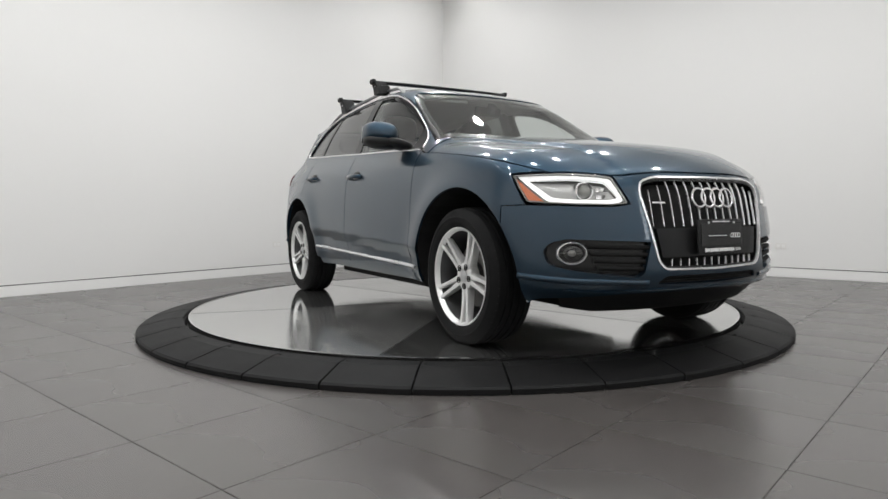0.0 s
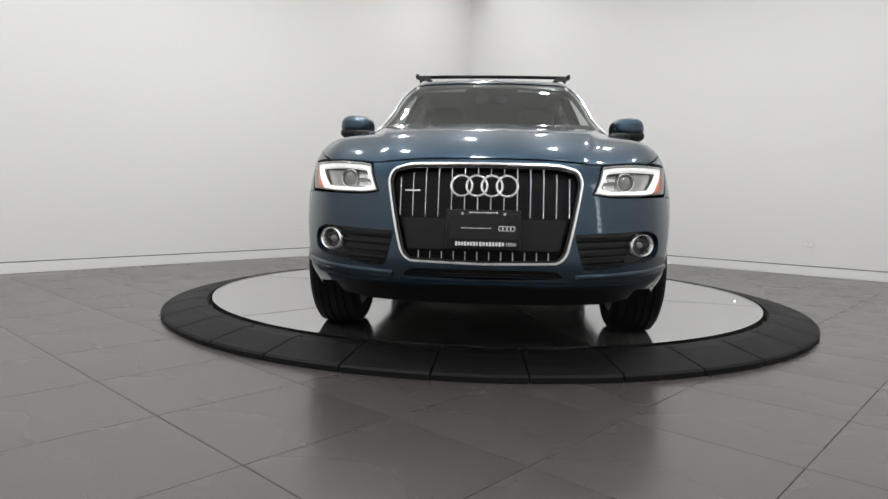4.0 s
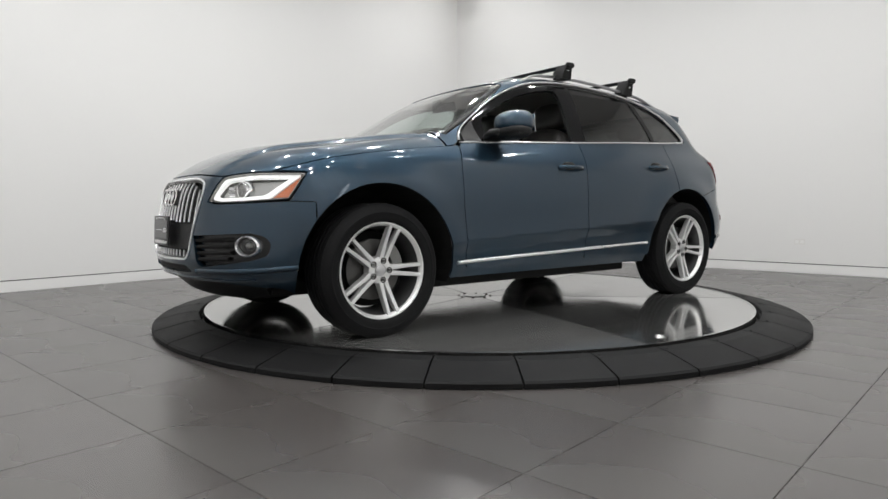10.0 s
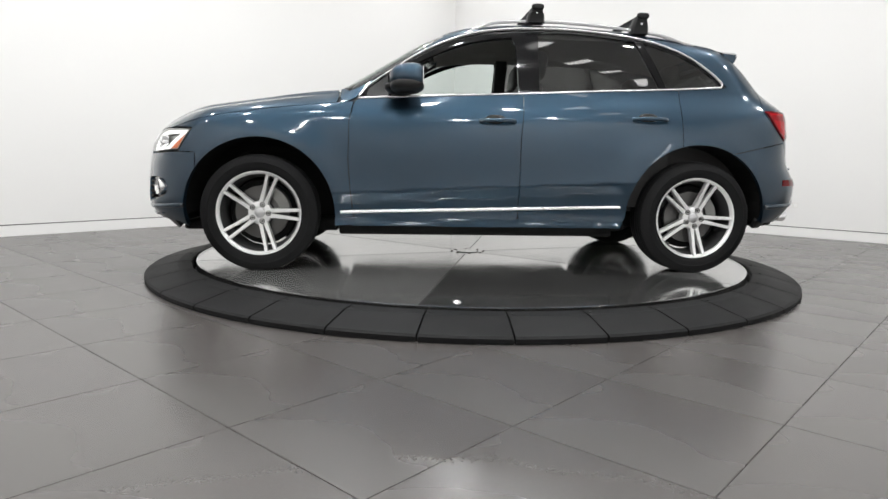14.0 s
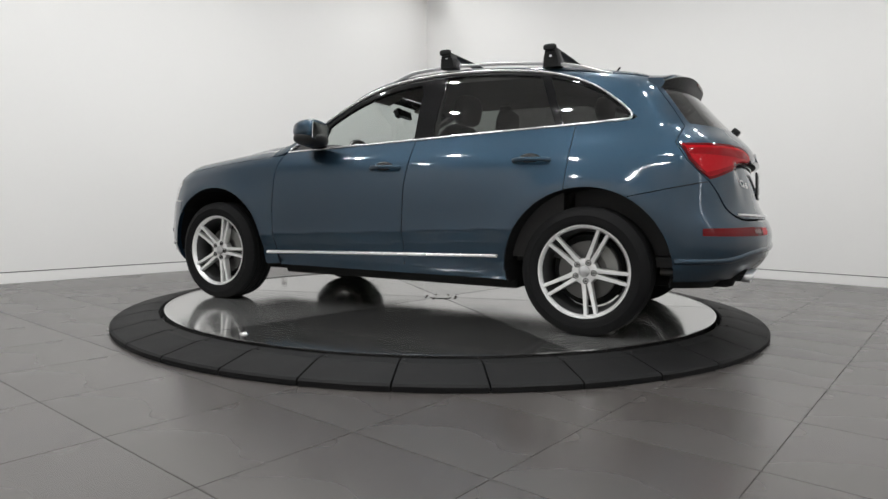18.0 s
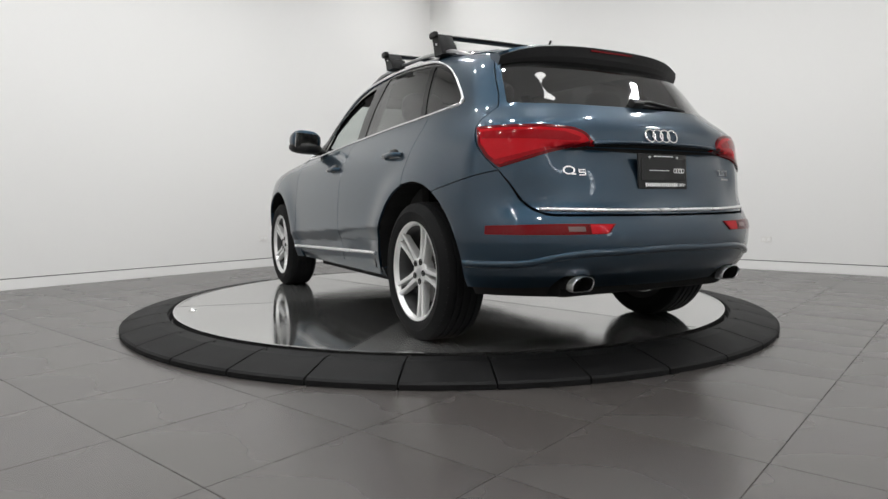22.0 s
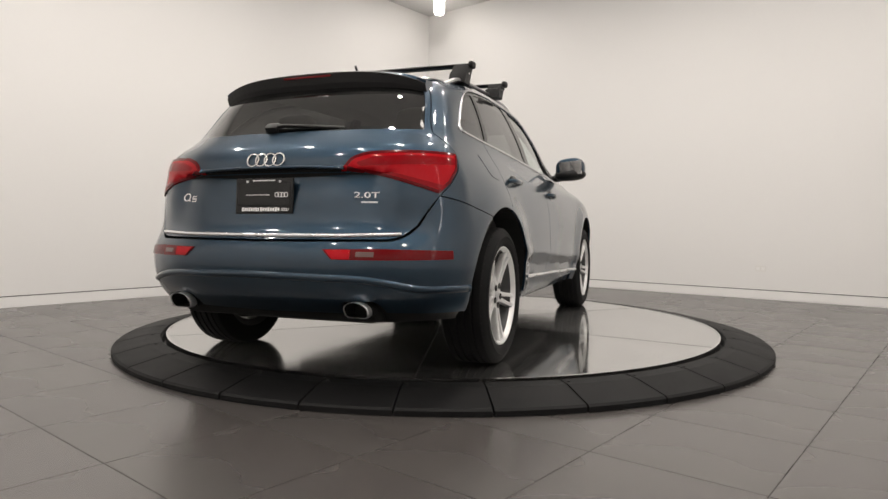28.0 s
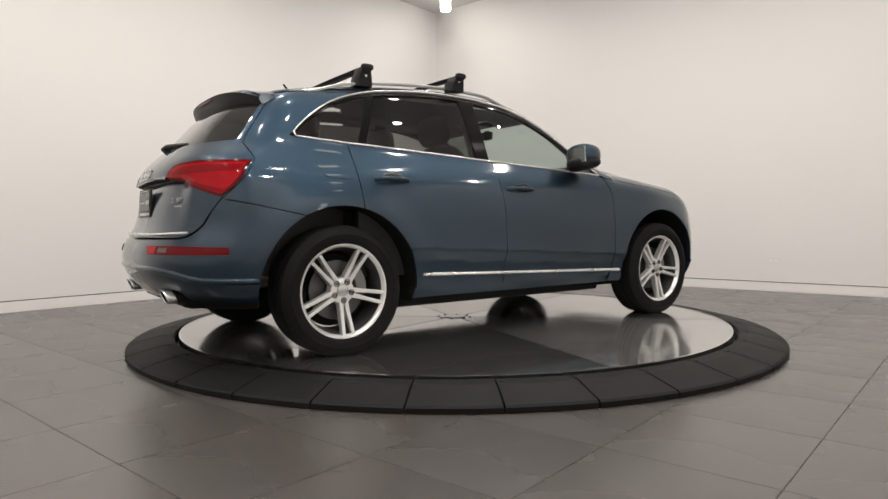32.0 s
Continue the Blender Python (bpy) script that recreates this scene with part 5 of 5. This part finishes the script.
for x, zb in ((-0.372, 1.720), (-1.085, 1.686)):
    bm = bmesh.new()
    rows = []
    for y in np.linspace(-0.615, 0.615, 15):
        z = zb + 0.006 * (1 - (y / 0.615) ** 2)
        rows.append([bm.verts.new((x + 0.038 * math.cos(t), y, z + 0.012 * math.sin(t))) for t in (2 * math.pi * k / 14 for k in range(14))])
    for p, q in zip(rows, rows[1:]):
        for k in range(14):
            bm.faces.new((p[k], p[(k + 1) % 14], q[(k + 1) % 14], q[k]))
    bm.faces.new(rows[0]), bm.faces.new(rows[-1][::-1])
    bmesh.ops.recalc_face_normals(bm, faces=bm.faces)
    bar = part("roof_bar", bm, BLACK, car, "black aerofoil roof bar with locking feet", smooth=40)
    for s in (1, -1):
        bm = bmesh.new()
        low, high = float(rail_seat([x])[0, 2]) + 0.006, zb + 0.004
        secs = []
        for z, hx, y0, y1 in ((low, 0.058, 0.500, 0.592), (low + 0.035, 0.055, 0.492, 0.598), (low + 0.060, 0.050, 0.496, 0.604), (high - 0.030, 0.042, 0.508, 0.612), (high - 0.006, 0.039, 0.512, 0.616), (high, 0.036, 0.516, 0.612)):
            secs.append([bm.verts.new((x + u * hx, s * (y0 + (y1 - y0) * v), z)) for u, v in ((-1, 0.15), (-0.8, 0), (0.8, 0), (1, 0.15), (1, 0.85), (0.8, 1), (-0.8, 1), (-1, 0.85))])
        for p, q in zip(secs, secs[1:]):
            for k in range(8):
                bm.faces.new((p[k], p[(k + 1) % 8], q[(k + 1) % 8], q[k]))
        bm.faces.new(secs[0]), bm.faces.new(secs[-1])
        bmesh.ops.recalc_face_normals(bm, faces=bm.faces)
        foot = part("bar_foot", bm, BLACK, bar, smooth=35)
        part("end_cap", pod(bmesh.new(), (0.041, 0.016, 0.020), 3.2, pose(x, s * 0.622, zb + 0.004, s * -8)), BLACK, bar, smooth=50)
        part("foot_lock", cyl(bmesh.new(), 0.008, 0.004, pose(x, s * 0.605, low + 0.062, 90), segments=16), SATIN, bar, smooth=40)
part("roof_aerial", tube(bmesh.new(), [(-1.30, 0, 1.575), (-1.335, 0, 1.615), (-1.375, 0, 1.665)], 0.007, 8), BLACK, car, "short black roof aerial", smooth=60)
panel("fuel_flap", from_side, [(-1.335, 1.122, 0.03), (-1.53, 1.108, 0.03), (-1.50, 0.99, 0.04), (-1.37, 0.975, 0.05), (-1.30, 1.02, 0.03)], PAINT, car, push=0.0016, thick=0.003, flip=True, label="fuel filler flap")

# ---- the car: cabin ----
part("cabin_floor", box(bmesh.new(), (2.9, 1.42, 0.06), pose(-0.55, 0, 0.42), 0.01), CABIN, car)
for flip, doors in ((False, doors_l), (True, doors_r)):
    s = -1 if flip else 1
    part("door_card", box(bmesh.new(), (1.02, 0.05, 0.66), pose(0.28, s * 0.77, 0.745), 0.02), CABIN, doors[0], smooth=50)
    part("door_card", box(bmesh.new(), (0.98, 0.05, 0.66), pose(-0.76, s * 0.765, 0.75), 0.02), CABIN, doors[1], smooth=50)
    part("pillar_trim", box(bmesh.new(), (0.10, 0.04, 0.46), pose(-0.32, s * 0.655, 1.34, s * 22), 0.015), CABIN, car, smooth=50)
bm = pod(bmesh.new(), (0.26, 0.74, 0.17), 3.5, pose(0.80, 0, 0.98, 0, 12, 0))
dash = part("dashboard", bm, CABIN, car, smooth=60)
part("instrument_hood", pod(bmesh.new(), (0.10, 0.19, 0.06), 3, pose(0.66, 0.37, 1.115)), CABIN, dash, smooth=60)
part("centre_screen", box(bmesh.new(), (0.03, 0.24, 0.12), pose(0.60, 0, 1.09, 0, -12, 0), 0.01), GLOSS_BLACK, dash)
m = pose(0.42, 0.37, 1.03, 0, -66, 0)
bm = lathe(bmesh.new(), [(0.185 + 0.016 * math.cos(t), 0.016 * math.sin(t)) for t in (2 * math.pi * k / 10 for k in range(11))], 40, m)
steer = part("steering_wheel", bm, LEATHER, car, smooth=60)
part("wheel_boss", pod(bmesh.new(), (0.09, 0.07, 0.03), 3, m), CABIN, steer, smooth=60)
for a in (90, 210, 330):
    part("wheel_spoke", box(bmesh.new(), (0.13, 0.03, 0.015), m @ pose(0, 0, 0, 0, 0, a) @ pose(0.12, 0, 0), 0.005), CABIN, steer)
part("steering_column", cyl(bmesh.new(), 0.04, 0.3, pose(0.56, 0.37, 0.97, 0, -66, 0)), CABIN, steer, smooth=50)


def seat(y):
    ob = empty("front_seat", car, pose(-0.04, y, 0.45))
    part("seat_cushion", pod(bmesh.new(), (0.28, 0.26, 0.10), 3.5, pose(0.06, 0, 0.17, 0, -6, 0)), LEATHER, ob, smooth=60)
    part("seat_back", pod(bmesh.new(), (0.105, 0.27, 0.36), 3.2, pose(-0.27, 0, 0.48, 0, -14, 0)), LEATHER, ob, smooth=60)
    part("headrest", pod(bmesh.new(), (0.065, 0.150, 0.105), 3, pose(-0.385, 0, 0.925, 0, -8, 0)), LEATHER, ob, smooth=60)
    for dy in (-0.05, 0.05):
        part("headrest_post", tube(bmesh.new(), [(-0.35, dy, 0.76), (-0.37, dy, 0.87)], 0.007, 8), CHROME, ob)
    return ob


seat(0.37)
seat(-0.37)
bench = empty("rear_bench", car, pose(-1.02, 0, 0.45))
part("seat_cushion", pod(bmesh.new(), (0.26, 0.66, 0.11), 4, pose(0.06, 0, 0.17)), LEATHER, bench, smooth=60)
part("seat_back", pod(bmesh.new(), (0.09, 0.66, 0.33), 4, pose(-0.24, 0, 0.47, 0, -18, 0)), LEATHER, bench, smooth=60)
for y in (-0.40, 0.40):
    part("headrest", pod(bmesh.new(), (0.045, 0.13, 0.075), 3, pose(-0.36, y, 0.875)), LEATHER, bench, smooth=60)
part("parcel_cover", box(bmesh.new(), (0.50, 1.2, 0.02), pose(-1.60, 0, 1.10), 0.006), CABIN, car)
for s in (1, -1):
    part("boot_trim", box(bmesh.new(), (0.56, 0.04, 0.75), pose(-1.55, s * 0.63, 0.80), 0.01), CABIN, car)
part("rear_view_mirror", box(bmesh.new(), (0.03, 0.23, 0.065), pose(0.31, 0, 1.440, 0, 10, 6), 0.012), GLOSS_BLACK, car, smooth=50)
part("mirror_stalk", box(bmesh.new(), (0.06, 0.05, 0.07), pose(0.365, 0, 1.455, 0, 30, 0), 0.012), GLOSS_BLACK, car)
for y in (-0.37, 0.37):
    part("sun_visor", box(bmesh.new(), (0.14, 0.36, 0.016), pose(0.27, y, 1.515, 0, 24, 0), 0.006), LINER, car)
for s in (1, -1):
    bm = tube(bmesh.new(), [(0.86, s * 0.705, 1.13), (0.62, s * 0.655, 1.27), (0.40, s * 0.60, 1.41), (0.24, s * 0.545, 1.50)], 0.018, 8)
    part("pillar_trim", bm, CABIN, car, smooth=60)

# ---- the floor ----
floor = tagged(empty("floor"), "large grey porcelain floor tiles with thin dark joints", "floor", kind="structure")
part("screed", box(bmesh.new(), (ROOM_A, ROOM_B, 0.2), ROOM @ pose(ROOM_A / 2, -ROOM_B / 2, -0.102)), GROUT, floor)
PITCH, TX, TY = 0.5953, 4.326, -7.286
tile_mesh = None
near, far = [], []
for i in range(-8, 17):
    for j in range(-13, 14):
        x, y = TX + (i + 0.5) * PITCH, TY + (j + 0.5) * PITCH
        if not (-0.2 < x < ROOM_A and -ROOM_B < y < 0.2):
            continue
        p = ROOM @ Vector((x, y, 0))
        (near if p.y < 0.6 and p.y > -5.6 else far).append((p.x, p.y, (p - Vector((0, -3.5, 0))).length))
near.sort(key=lambda q: q[2])
far += near[295:]
TURN = ROOM.to_3x3().to_4x4()


def tile_shape(bm, m):
    s = PITCH - 0.004
    lo = [bm.verts.new(m @ Vector((sx * s / 2, sy * s / 2, -0.004))) for sx, sy in ((-1, -1), (1, -1), (1, 1), (-1, 1))]
    mid = [bm.verts.new(m @ Vector((sx * s / 2, sy * s / 2, -0.0008))) for sx, sy in ((-1, -1), (1, -1), (1, 1), (-1, 1))]
    hi = [bm.verts.new(m @ Vector((sx * (s / 2 - 0.0003), sy * (s / 2 - 0.0003), 0.0))) for sx, sy in ((-1, -1), (1, -1), (1, 1), (-1, 1))]
    bm.faces.new(hi)
    for a, b in ((lo, mid), (mid, hi)):
        for k in range(4):
            bm.faces.new((a[k], a[(k + 1) % 4], b[(k + 1) % 4], b[k]))


bm = bmesh.new()
tile_shape(bm, Matrix())
tile = part("tile", bm, TILE, floor)
for k, (x, y, _) in enumerate(near[:295]):
    ob = tile if k == 0 else new("tile", tile.data)
    ob.parent, ob.matrix_local = floor, Matrix.Translation((x, y, GROUND)) @ TURN
bm = bmesh.new()
for x, y, _ in far:
    tile_shape(bm, Matrix.Translation((x, y, GROUND)) @ TURN)
tagged(part("far_tiles", bm, TILE, floor), kind="stuff")


# ---- what turns ----
def motions():
    walk(deck, [(t, pose(0, 0, 0, 0, 0, a)) for t, a in SPIN])
    walk(car, [(t, pose(0, 0, DECK, 0, 0, a) @ Matrix.Translation((OFF_X, OFF_Y, 0))) for t, a in SPIN])


motions()
